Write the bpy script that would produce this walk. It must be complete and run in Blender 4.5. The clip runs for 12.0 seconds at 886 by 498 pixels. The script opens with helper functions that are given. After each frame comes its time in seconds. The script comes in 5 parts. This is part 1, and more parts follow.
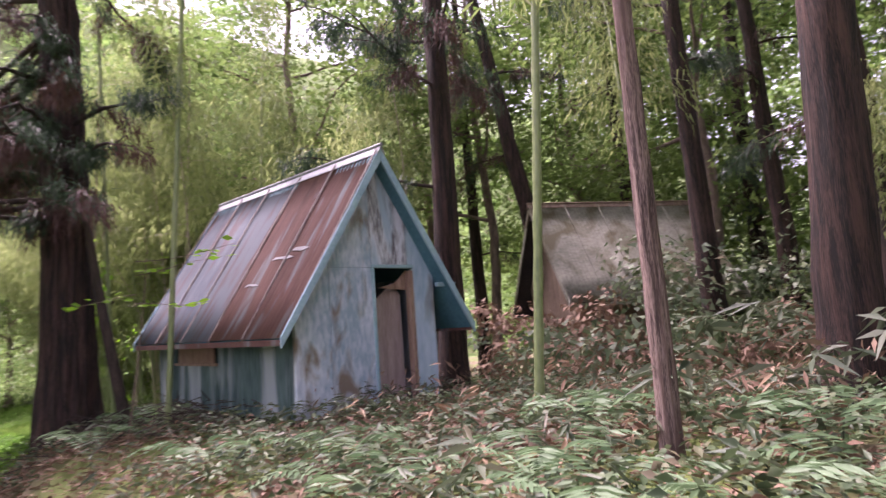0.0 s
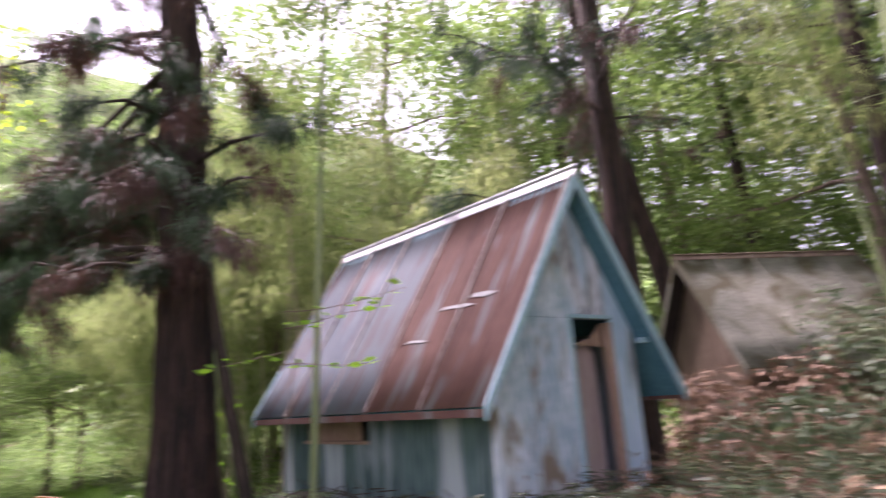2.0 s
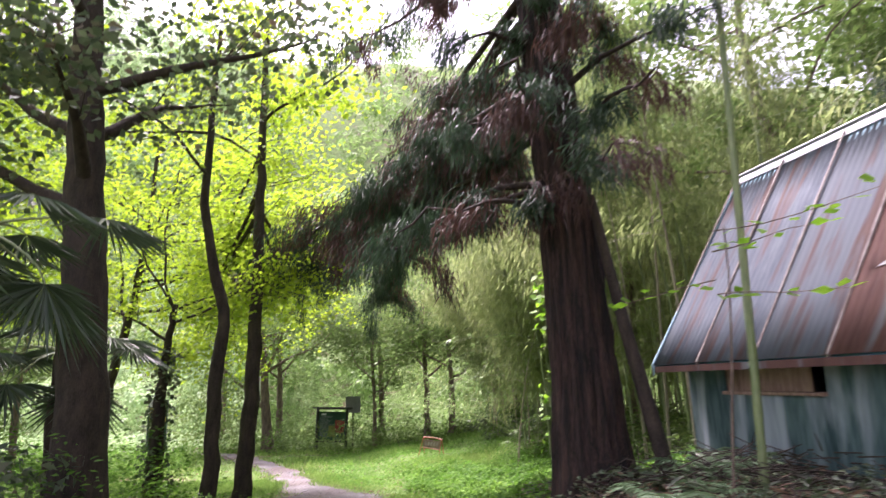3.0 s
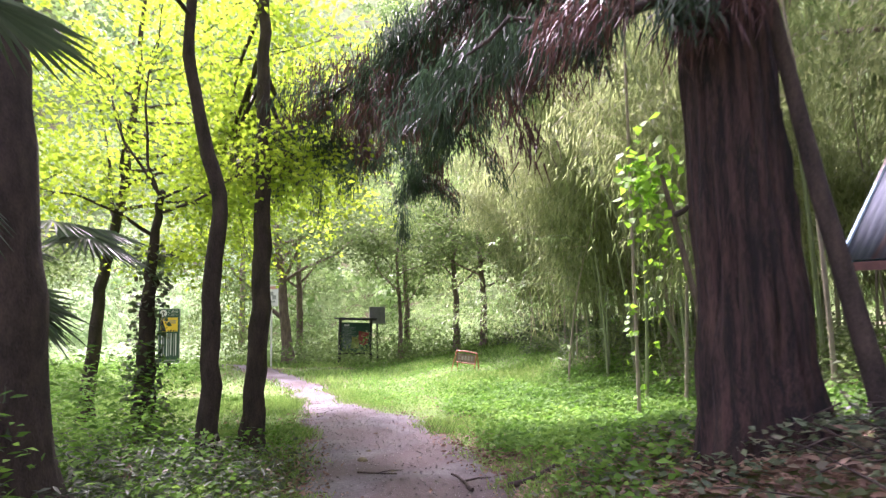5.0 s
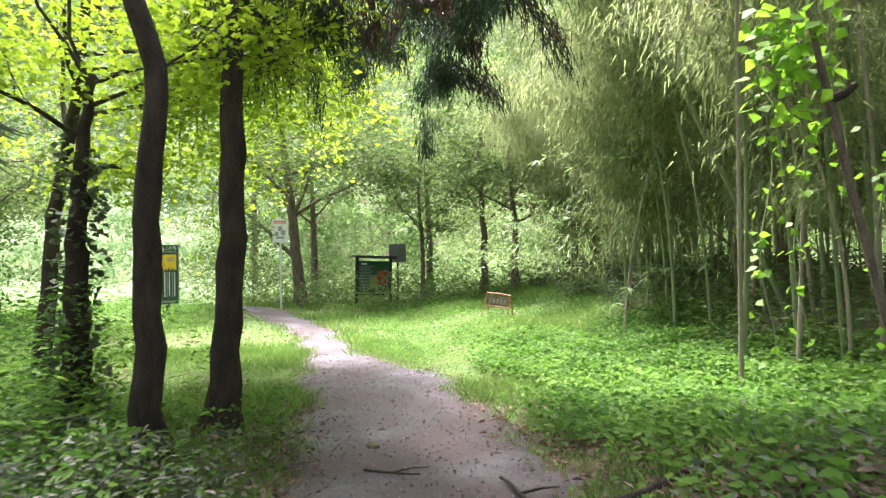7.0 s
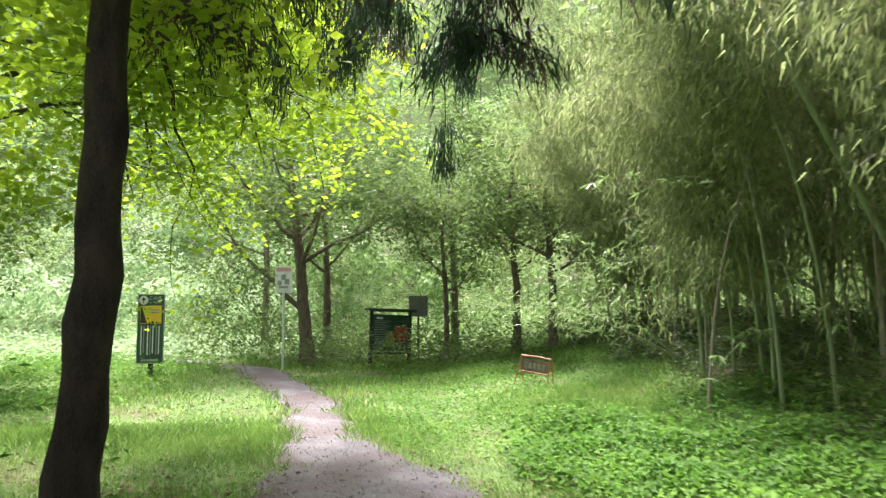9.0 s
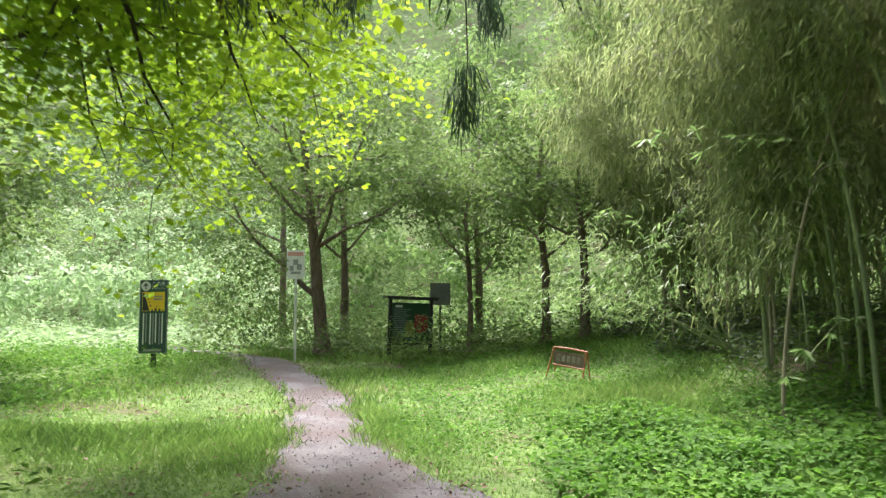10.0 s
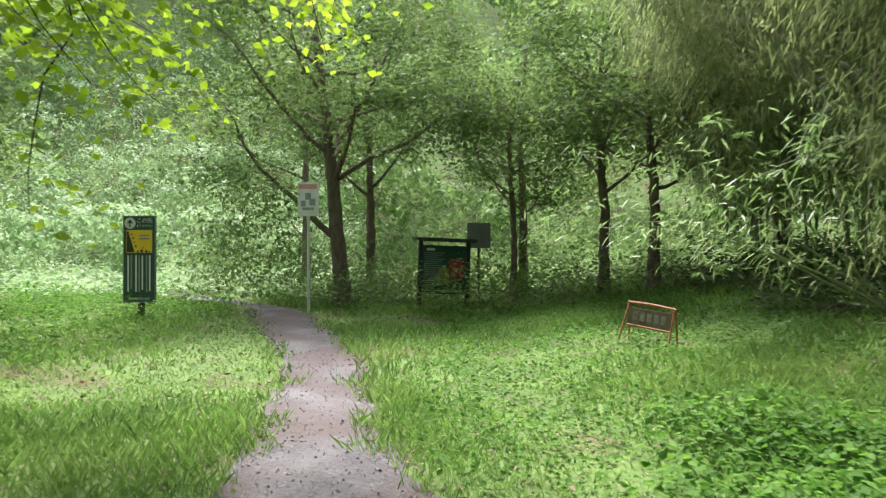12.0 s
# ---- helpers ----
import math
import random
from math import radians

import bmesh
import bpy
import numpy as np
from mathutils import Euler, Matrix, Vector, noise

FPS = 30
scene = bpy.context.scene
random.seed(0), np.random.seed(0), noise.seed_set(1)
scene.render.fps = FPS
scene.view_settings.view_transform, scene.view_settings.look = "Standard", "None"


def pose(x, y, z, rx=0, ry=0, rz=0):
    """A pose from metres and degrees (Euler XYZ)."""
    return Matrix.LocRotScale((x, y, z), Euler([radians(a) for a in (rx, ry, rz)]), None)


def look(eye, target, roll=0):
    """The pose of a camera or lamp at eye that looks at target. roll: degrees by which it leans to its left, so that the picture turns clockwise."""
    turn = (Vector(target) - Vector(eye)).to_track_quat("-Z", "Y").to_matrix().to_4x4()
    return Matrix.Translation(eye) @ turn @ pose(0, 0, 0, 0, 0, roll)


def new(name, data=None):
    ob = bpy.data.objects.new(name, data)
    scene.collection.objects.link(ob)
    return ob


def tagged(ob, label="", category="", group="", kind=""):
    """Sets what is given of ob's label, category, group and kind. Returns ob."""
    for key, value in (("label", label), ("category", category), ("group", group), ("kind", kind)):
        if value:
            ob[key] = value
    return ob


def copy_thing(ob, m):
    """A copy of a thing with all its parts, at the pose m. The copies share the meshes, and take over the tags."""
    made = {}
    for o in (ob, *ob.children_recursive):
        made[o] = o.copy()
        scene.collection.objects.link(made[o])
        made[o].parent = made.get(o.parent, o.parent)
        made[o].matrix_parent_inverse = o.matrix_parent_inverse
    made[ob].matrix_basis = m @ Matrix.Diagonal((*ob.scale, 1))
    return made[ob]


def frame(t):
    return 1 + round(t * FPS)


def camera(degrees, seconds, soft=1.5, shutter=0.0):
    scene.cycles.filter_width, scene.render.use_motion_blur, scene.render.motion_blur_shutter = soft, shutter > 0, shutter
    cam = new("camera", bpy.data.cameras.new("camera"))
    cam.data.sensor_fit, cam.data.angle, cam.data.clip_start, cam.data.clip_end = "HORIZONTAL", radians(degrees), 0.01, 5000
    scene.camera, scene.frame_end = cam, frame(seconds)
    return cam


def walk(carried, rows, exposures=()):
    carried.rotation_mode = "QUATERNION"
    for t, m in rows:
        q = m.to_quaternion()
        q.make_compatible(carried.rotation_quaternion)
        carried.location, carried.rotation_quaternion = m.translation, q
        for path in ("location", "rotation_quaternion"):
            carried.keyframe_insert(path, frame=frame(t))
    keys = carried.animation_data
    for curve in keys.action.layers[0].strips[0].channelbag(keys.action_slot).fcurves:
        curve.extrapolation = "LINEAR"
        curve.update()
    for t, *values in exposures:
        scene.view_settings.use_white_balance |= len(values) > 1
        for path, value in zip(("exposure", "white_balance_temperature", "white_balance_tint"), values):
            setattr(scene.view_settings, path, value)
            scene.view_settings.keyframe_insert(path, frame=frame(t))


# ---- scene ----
cam = camera(67.8, 12.0, soft=1.3, shutter=0.5)
METRES, EYE, TILT, LEAN, TURN = 14.5, 1.55, 0.0, 0.0, 0.0
ROWS = [
    (0.0, 0.0, 0.0, 0.0, 0.65, 9.11, 4.08),
    (0.5, -0.0199, 0.0286, 0.0011, -6.27, 9.86, 4.28),
    (1.0, -0.0447, 0.0508, 0.0027, -11.61, 10.47, 4.68),
    (1.5, -0.0681, 0.0709, 0.0053, -8.23, 14.18, 4.83),
    (2.0, -0.1033, 0.0974, 0.0052, 4.81, 15.92, 4.0),
    (2.5, -0.1388, 0.1209, 0.004, 19.7, 15.47, 2.75),
    (3.0, -0.1722, 0.145, 0.002, 32.25, 13.84, 1.63),
    (5.0, -0.2831, 0.2596, 0.0044, 33.75, 6.38, 1.28),
    (5.5, -0.3117, 0.2909, 0.0042, 33.77, 4.01, 1.23),
    (6.0, -0.3341, 0.324, 0.0023, 34.64, 2.51, 1.14),
    (6.5, -0.3611, 0.3561, 0.0023, 35.8, 1.17, 1.12),
    (7.0, -0.3823, 0.3874, 0.0021, 35.63, 1.21, 1.11),
    (9.0, -0.4817, 0.535, 0.0045, 38.13, 5.87, 0.62),
    (9.5, -0.5108, 0.5709, 0.0035, 40.19, 5.74, 0.46),
    (10.0, -0.5352, 0.6059, 0.0003, 40.24, 5.08, 0.46),
    (10.5, -0.5647, 0.6428, -0.0037, 40.83, 3.38, 0.42),
    (11.0, -0.5937, 0.6749, -0.003, 41.9, 2.65, 0.3),
    (11.5, -0.6235, 0.7103, -0.003, 42.98, 1.53, 0.17),
    (12.0, -0.6562, 0.7435, -0.0026, 43.45, 0.35, 0.11),
]
walk(cam, [(t, pose(0, 0, EYE, TILT, LEAN, TURN) @ pose(METRES * x, METRES * y, METRES * z, 90 + pitch, roll, yaw)) for t, x, y, z, yaw, pitch, roll in ROWS],
     [(0.0, 1.82, 6400, 51), (1.5, 1.97, 6400, 49), (2.5, 2.0, 6300, 43), (3.2, 2.0, 6200, 40), (5.0, 2.5, 6000, 53), (6.0, 2.5, 6000, 47), (7.0, 2.45, 6100, 31), (9.0, 2.0, 6200, 25), (12.0, 1.4, 6100, 20)])

# ---- world, sun ----
world = bpy.data.worlds.new("world")
scene.world = world
world.use_nodes = True
wt = world.node_tree
sky = wt.nodes.new("ShaderNodeTexSky")
sky.sky_type = "NISHITA"
sky.sun_disc = False
SUN_EL, SUN_AZ = radians(64), radians(-62)
sky.sun_elevation, sky.sun_rotation = SUN_EL, SUN_AZ
sky.dust_density, sky.air_density = 4.0, 1.0
soft_sky = wt.nodes.new("ShaderNodeHueSaturation")
soft_sky.inputs["Saturation"].default_value = 0.35
wt.links.new(sky.outputs["Color"], soft_sky.inputs["Color"])
wt.links.new(soft_sky.outputs["Color"], wt.nodes["Background"].inputs["Color"])
wt.nodes["Background"].inputs["Strength"].default_value = 0.15
sun = new("sun", bpy.data.lights.new("sun", "SUN"))
sun.data.energy, sun.data.angle, sun.data.color = 3.9, radians(12), (1.0, 0.95, 0.86)
sun.matrix_world = look((0, 0, 40), Vector((0, 0, 40)) - Vector((math.sin(SUN_AZ) * math.cos(SUN_EL), math.cos(SUN_AZ) * math.cos(SUN_EL), math.sin(SUN_EL))))


# ---- materials ----
def mat(name, low, high, scale=6.0, stretch=(1, 1, 1), rough=0.8, bump=0.3, metal=0.0, fine=9.0, spread=(0.35, 0.65), coords="Object", third=None, third_at=0.62, third_scale=1.3):
    """Two tones mixed by coarse and fine noise, with relief; third: stains of a third tone."""
    m = bpy.data.materials.new(name)
    m.use_nodes = True
    t = m.node_tree
    b = t.nodes["Principled BSDF"]
    co = t.nodes.new("ShaderNodeTexCoord")
    mp = t.nodes.new("ShaderNodeMapping")
    mp.inputs["Scale"].default_value = stretch
    t.links.new(co.outputs[coords], mp.inputs["Vector"])
    n1 = t.nodes.new("ShaderNodeTexNoise")
    n1.inputs["Scale"].default_value, n1.inputs["Detail"].default_value = scale, 6
    n2 = t.nodes.new("ShaderNodeTexNoise")
    n2.inputs["Scale"].default_value, n2.inputs["Detail"].default_value = scale * fine, 4
    for n in (n1, n2):
        t.links.new(mp.outputs["Vector"], n.inputs["Vector"])
    add = t.nodes.new("ShaderNodeMath")
    add.operation = "MULTIPLY_ADD"
    add.inputs[1].default_value = 0.45
    t.links.new(n2.outputs["Fac"], add.inputs[0])
    half = t.nodes.new("ShaderNodeMath")
    half.operation = "MULTIPLY"
    half.inputs[1].default_value = 0.55
    t.links.new(n1.outputs["Fac"], half.inputs[0])
    t.links.new(half.outputs[0], add.inputs[2])
    ramp = t.nodes.new("ShaderNodeValToRGB")
    ramp.color_ramp.elements[0].position, ramp.color_ramp.elements[1].position = spread
    ramp.color_ramp.elements[0].color, ramp.color_ramp.elements[1].color = (*low, 1), (*high, 1)
    t.links.new(add.outputs[0], ramp.inputs["Fac"])
    colour = ramp.outputs["Color"]
    if third:
        n3 = t.nodes.new("ShaderNodeTexNoise")
        n3.inputs["Scale"].default_value, n3.inputs["Detail"].default_value, n3.inputs["Distortion"].default_value = third_scale, 7, 0.6
        t.links.new(mp.outputs["Vector"], n3.inputs["Vector"])
        r3 = t.nodes.new("ShaderNodeValToRGB")
        r3.color_ramp.elements[0].position, r3.color_ramp.elements[1].position = third_at - 0.08, third_at + 0.05
        t.links.new(n3.outputs["Fac"], r3.inputs["Fac"])
        mix = t.nodes.new("ShaderNodeMix")
        mix.data_type = "RGBA"
        mix.inputs["B"].default_value = (*third, 1)
        t.links.new(r3.outputs["Color"], mix.inputs["Factor"])
        t.links.new(colour, mix.inputs["A"])
        colour = mix.outputs["Result"]
    t.links.new(colour, b.inputs["Base Color"])
    b.inputs["Roughness"].default_value, b.inputs["Metallic"].default_value = rough, metal
    if bump:
        bp = t.nodes.new("ShaderNodeBump")
        bp.inputs["Strength"].default_value, bp.inputs["Distance"].default_value = bump, 0.03
        t.links.new(add.outputs[0], bp.inputs["Height"])
        t.links.new(bp.outputs["Normal"], b.inputs["Normal"])
    return m


def leaf_mat(name, colours, through_light=0.45, rough=0.55, grain=0.9, share_own=0.6):
    """Leaves: each leaf its own tone, light shining through."""
    m = bpy.data.materials.new(name)
    m.use_nodes = True
    t = m.node_tree
    b = t.nodes["Principled BSDF"]
    geo = t.nodes.new("ShaderNodeNewGeometry")
    ramp = t.nodes.new("ShaderNodeValToRGB")
    el = ramp.color_ramp.elements
    while len(el) < len(colours):
        el.new(0.5)
    for i, c in enumerate(colours):
        el[i].position, el[i].color = i / max(1, len(colours) - 1), (*c, 1)
    co = t.nodes.new("ShaderNodeTexCoord")
    clump = t.nodes.new("ShaderNodeTexNoise")
    clump.inputs["Scale"].default_value, clump.inputs["Detail"].default_value = grain, 3
    t.links.new(co.outputs["Object"], clump.inputs["Vector"])
    share = t.nodes.new("ShaderNodeMath")
    share.operation = "MULTIPLY_ADD"
    share.inputs[1].default_value, share.inputs[2].default_value = share_own, -0.15 - share_own / 2
    t.links.new(geo.outputs["Random Per Island"], share.inputs[0])
    both = t.nodes.new("ShaderNodeMath")
    both.operation, both.use_clamp = "MULTIPLY_ADD", True
    both.inputs[1].default_value = 1.3
    t.links.new(clump.outputs["Fac"], both.inputs[0])
    t.links.new(share.outputs[0], both.inputs[2])
    t.links.new(both.outputs[0], ramp.inputs["Fac"])
    b.inputs["Roughness"].default_value = rough
    tr = t.nodes.new("ShaderNodeBsdfTranslucent")
    mix = t.nodes.new("ShaderNodeMixShader")
    mix.inputs["Fac"].default_value = through_light
    t.links.new(ramp.outputs["Color"], b.inputs["Base Color"])
    t.links.new(ramp.outputs["Color"], tr.inputs["Color"])
    t.links.new(b.outputs[0], mix.inputs[1])
    t.links.new(tr.outputs[0], mix.inputs[2])
    t.links.new(mix.outputs[0], t.nodes["Material Output"].inputs["Surface"])
    return m


M_SOIL = mat("soil", (0.06, 0.043, 0.03), (0.18, 0.13, 0.09), 1.5, bump=0.8, rough=0.95, third=(0.08, 0.11, 0.02), third_at=0.5, third_scale=0.5)
M_PATH = mat("trodden_gravel", (0.06, 0.057, 0.057), (0.175, 0.163, 0.163), 2.2, bump=0.8, rough=0.92, fine=14, third=(0.088, 0.07, 0.063), third_at=0.52, third_scale=0.7)
M_PEBBLE = leaf_mat("pebbles", [(0.13, 0.12, 0.11), (0.2, 0.185, 0.175), (0.3, 0.285, 0.275)], 0.0, 0.85)
M_CEDAR_BARK = mat("cedar_bark", (0.006, 0.004, 0.003), (0.066, 0.035, 0.026), 5, (4.2, 4.2, 0.25), bump=1.0, spread=(0.44, 0.60), rough=0.92)
M_PEEL_BARK = mat("peeling_bark", (0.05, 0.03, 0.027), (0.30, 0.215, 0.185), 9, (4.5, 4.5, 0.3), bump=1.0, rough=0.9, spread=(0.43, 0.58), third=(0.12, 0.075, 0.062), third_at=0.55, third_scale=3.0)
M_DARK_BARK = mat("dark_bark", (0.014, 0.011, 0.008), (0.068, 0.049, 0.036), 9, (1.4, 1.4, 0.5), bump=0.7, rough=0.92)
M_GREY_BARK = mat("grey_bark", (0.07, 0.05, 0.04), (0.22, 0.165, 0.13), 9, (1.4, 1.4, 0.45), bump=0.7, rough=0.9)
M_CULM = mat("green_bamboo", (0.10, 0.15, 0.06), (0.24, 0.29, 0.13), 4, (1, 1, 0.3), bump=0.05, rough=0.45)
M_CULM_OLD = mat("grey_bamboo", (0.17, 0.15, 0.10), (0.36, 0.32, 0.22), 4, (1, 1, 0.3), bump=0.08, rough=0.55)
L_CEDAR = leaf_mat("cedar_needles", [(0.02, 0.045, 0.022), (0.035, 0.075, 0.035), (0.05, 0.10, 0.05)], 0.3)
L_CEDAR_DRY = leaf_mat("dry_cedar_needles", [(0.05, 0.025, 0.02), (0.11, 0.055, 0.04)], 0.2)
L_BAMBOO = leaf_mat("bamboo_leaves", [(0.09, 0.14, 0.05), (0.17, 0.235, 0.08), (0.26, 0.32, 0.12), (0.38, 0.42, 0.20)], 0.74, grain=0.6, share_own=0.45)
L_MAPLE = leaf_mat("maple_leaves", [(0.16, 0.28, 0.012), (0.27, 0.41, 0.02), (0.39, 0.52, 0.045)], 0.74, grain=1.2, share_own=0.5)
L_BROAD = leaf_mat("broad_leaves", [(0.055, 0.11, 0.03), (0.13, 0.21, 0.055), (0.24, 0.33, 0.10)], 0.65, grain=0.7, share_own=0.4)
# Paler than L_BROAD: brightness of the far foliage is put into the colour.
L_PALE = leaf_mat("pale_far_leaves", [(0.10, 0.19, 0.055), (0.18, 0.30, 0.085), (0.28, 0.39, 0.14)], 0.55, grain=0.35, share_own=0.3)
L_SPRIG = leaf_mat("pale_bamboo_sprigs", [(0.11, 0.22, 0.05), (0.21, 0.34, 0.10), (0.36, 0.47, 0.20)], 0.5, 0.4)
# Palest leaves: the hill's glow and haze are painted into their tones.
L_HILL = leaf_mat("light_paled_hill_leaves", [(0.15, 0.28, 0.09), (0.28, 0.42, 0.18), (0.46, 0.57, 0.35)], 0.5, grain=0.3, share_own=0.3)
L_GRASS = leaf_mat("grass_blades", [(0.065, 0.135, 0.032), (0.13, 0.245, 0.048), (0.22, 0.37, 0.08), (0.33, 0.43, 0.14)], 0.5, 0.75, grain=0.8, share_own=0.5)
L_HERB = leaf_mat("herb_leaves", [(0.045, 0.125, 0.016), (0.10, 0.24, 0.028), (0.20, 0.37, 0.05)], 0.5, 0.8, grain=1.1, share_own=0.5)
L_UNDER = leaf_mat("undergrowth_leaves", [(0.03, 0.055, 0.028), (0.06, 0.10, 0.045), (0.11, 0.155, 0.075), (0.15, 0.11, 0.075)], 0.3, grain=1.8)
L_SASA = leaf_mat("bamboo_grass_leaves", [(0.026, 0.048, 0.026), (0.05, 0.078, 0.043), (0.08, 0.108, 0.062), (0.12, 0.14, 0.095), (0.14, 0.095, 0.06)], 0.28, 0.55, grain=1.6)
L_FERN = leaf_mat("fern_fronds", [(0.09, 0.17, 0.08), (0.15, 0.24, 0.12)], 0.4)
L_DEAD = leaf_mat("fallen_leaves", [(0.07, 0.042, 0.028), (0.16, 0.095, 0.06), (0.22, 0.145, 0.10), (0.29, 0.21, 0.15)], 0.15, 0.8)
L_STRAW = leaf_mat("withered_leaves", [(0.20, 0.125, 0.075), (0.32, 0.225, 0.145), (0.4, 0.31, 0.22)], 0.3, 0.7)
L_VINE = leaf_mat("vine_leaves", [(0.13, 0.32, 0.015), (0.20, 0.43, 0.025), (0.29, 0.53, 0.035)], 0.6)
L_PALM = leaf_mat("palm_fronds", [(0.03, 0.06, 0.03), (0.07, 0.11, 0.055)], 0.25, 0.4)


# ---- mesh tools ----
RNG = np.random.default_rng(7)
UX, UY, VX, VY = -0.66, 0.751, 0.751, 0.66


def along(u, v):
    """World x, y of a place u metres along the path's line and v metres to its right."""
    return u * UX + v * VX, u * UY + v * VY


def smooth(a, b, x):
    t = np.clip((np.asarray(x, float) - a) / (b - a), 0, 1)
    return t * t * (3 - 2 * t)


def path_mid(u):
    return np.interp(u, (-30, 0, 6, 12, 15.5, 17.5, 19, 23, 28, 34, 60), (0.3, 0.0, -0.35, -0.06, -0.35, -0.62, -1.1, -1.9, -4.0, -9.0, -40))


def path_half(u):
    return np.interp(u, (-30, 15.5, 17.2, 19, 23, 28), (0.95, 0.98, 0.95, 0.55, 0.46, 0.6))


def ground_z(x, y):
    """Height of the ground: a bank on the right of the path, a level clearing, a hill beyond."""
    x, y = np.asarray(x, float), np.asarray(y, float)
    u, v = x * UX + y * UY, x * VX + y * VY
    bank = (0.78 * smooth(0.75, 1.75, v) + 0.22 * smooth(1.6, 4.0, v)) * (1 - 0.93 * smooth(8.8, 14.5, u))
    grove = 0.75 * smooth(2.6, 6.5, v) * smooth(9, 16, u)
    far = 0.22 * smooth(20, 28, u) + 0.1 * smooth(1.2, 4, -v - 0.5)
    edge = 0.22 * smooth(0.2, 2.4, v) * smooth(18, 22, u)
    hill = 60 * smooth(42, 112, u) + 10 * smooth(28, 90, -v) * smooth(10, 60, u)
    lumps = 0.05 * np.sin(1.9 * x + 0.7 * y) * np.sin(1.3 * y - 0.4 * x) * smooth(1.0, 2.5, np.abs(v - path_mid(u)))
    rise = 0.2 * smooth(1.3, 2.4, -v) * smooth(7, 10, u) * (1 - smooth(13.5, 16, u))
    return bank + grove + far + edge + hill + lumps + rise


def mesh_from(name, verts, faces, smooth_shade=False):
    """A mesh from arrays; faces all have the same number of corners."""
    verts, faces = np.asarray(verts, np.float32), np.asarray(faces, np.int32)
    me = bpy.data.meshes.new(name)
    k = faces.shape[1]
    me.vertices.add(len(verts))
    me.vertices.foreach_set("co", verts.ravel())
    me.loops.add(faces.size)
    me.loops.foreach_set("vertex_index", faces.ravel())
    me.polygons.add(len(faces))
    me.polygons.foreach_set("loop_start", np.arange(0, faces.size, k, dtype=np.int32))
    me.polygons.foreach_set("loop_total", np.full(len(faces), k, np.int32))
    if smooth_shade:
        me.polygons.foreach_set("use_smooth", np.ones(len(faces), bool))
    me.update(calc_edges=True)
    return me


def part(name, data, material, parent=None, label=""):
    """One mesh object under a thing; data: a bmesh or a mesh."""
    if isinstance(data, bmesh.types.BMesh):
        me = bpy.data.meshes.new(name)
        data.to_mesh(me)
        data.free()
        data = me
    if not data.materials:
        data.materials.append(material)
    ob = new(name, data)
    if parent:
        ob.parent = parent
    if label:
        ob["label"] = label
    return ob


def thing(name, x, y, z, label, category, group="", rz=0.0):
    ob = new(name)
    ob.empty_display_size = 0.1
    ob.matrix_basis = pose(x, y, z, 0, 0, rz)
    return tagged(ob, label, category, group)


def unit(a):
    return a / np.maximum(np.linalg.norm(a, axis=-1, keepdims=True), 1e-9)


def leaves(name, p, d, length, width, fold=0.15, sag=0.0, tip=0.45, simple=False):
    """A mesh of folded leaves: base points p, directions d, lengths and widths; simple: one pointed face a leaf."""
    n = len(p)
    length, width = np.broadcast_to(length, n)[:, None], np.broadcast_to(width, n)[:, None]
    d = unit(d)
    s = unit(np.cross(d, unit(RNG.normal(size=(n, 3)) * 0.55 + (0, 0, 1))))
    if simple:
        v = np.stack([p - s * width * 0.5, p + s * width * 0.5, p + d * length - np.array((0, 0, 1)) * length * sag], 1)
        return mesh_from(name, v.reshape(-1, 3), np.arange(3 * n).reshape(-1, 3))
    nrm = np.cross(s, d)
    v = np.empty((n, 4, 3))
    v[:, 0] = p
    mid = p + d * length * tip - np.array((0, 0, 1)) * length * sag * 0.25
    v[:, 1] = mid - s * width * 0.5 + nrm * width * fold
    v[:, 2] = p + d * length - np.array((0, 0, 1)) * length * sag
    v[:, 3] = mid + s * width * 0.5 + nrm * width * fold
    i = np.arange(n)[:, None] * 4
    f = np.stack([i + (0, 1, 2), i + (0, 2, 3)], 1).reshape(-1, 3)
    return mesh_from(name, v.reshape(-1, 3), f)


def blades(name, p, d, length, width):
    """Grass: two bent triangles a blade."""
    n = len(p)
    length = np.broadcast_to(length, n)[:, None]
    d = unit(d)
    s = unit(np.cross(d, RNG.normal(size=(n, 3)))) * width
    v = np.empty((n, 4, 3))
    v[:, 0], v[:, 1] = p - s, p + s
    lean = d * (1, 1, 0)
    v[:, 2] = p + d * length * 0.6 + s * 0.7
    v[:, 3] = p + d * length * 0.95 + lean * length * 0.3
    i = np.arange(n)[:, None] * 4
    f = np.stack([i + (0, 1, 2), i + (0, 2, 3)], 1).reshape(-1, 3)
    return mesh_from(name, v.reshape(-1, 3), f)


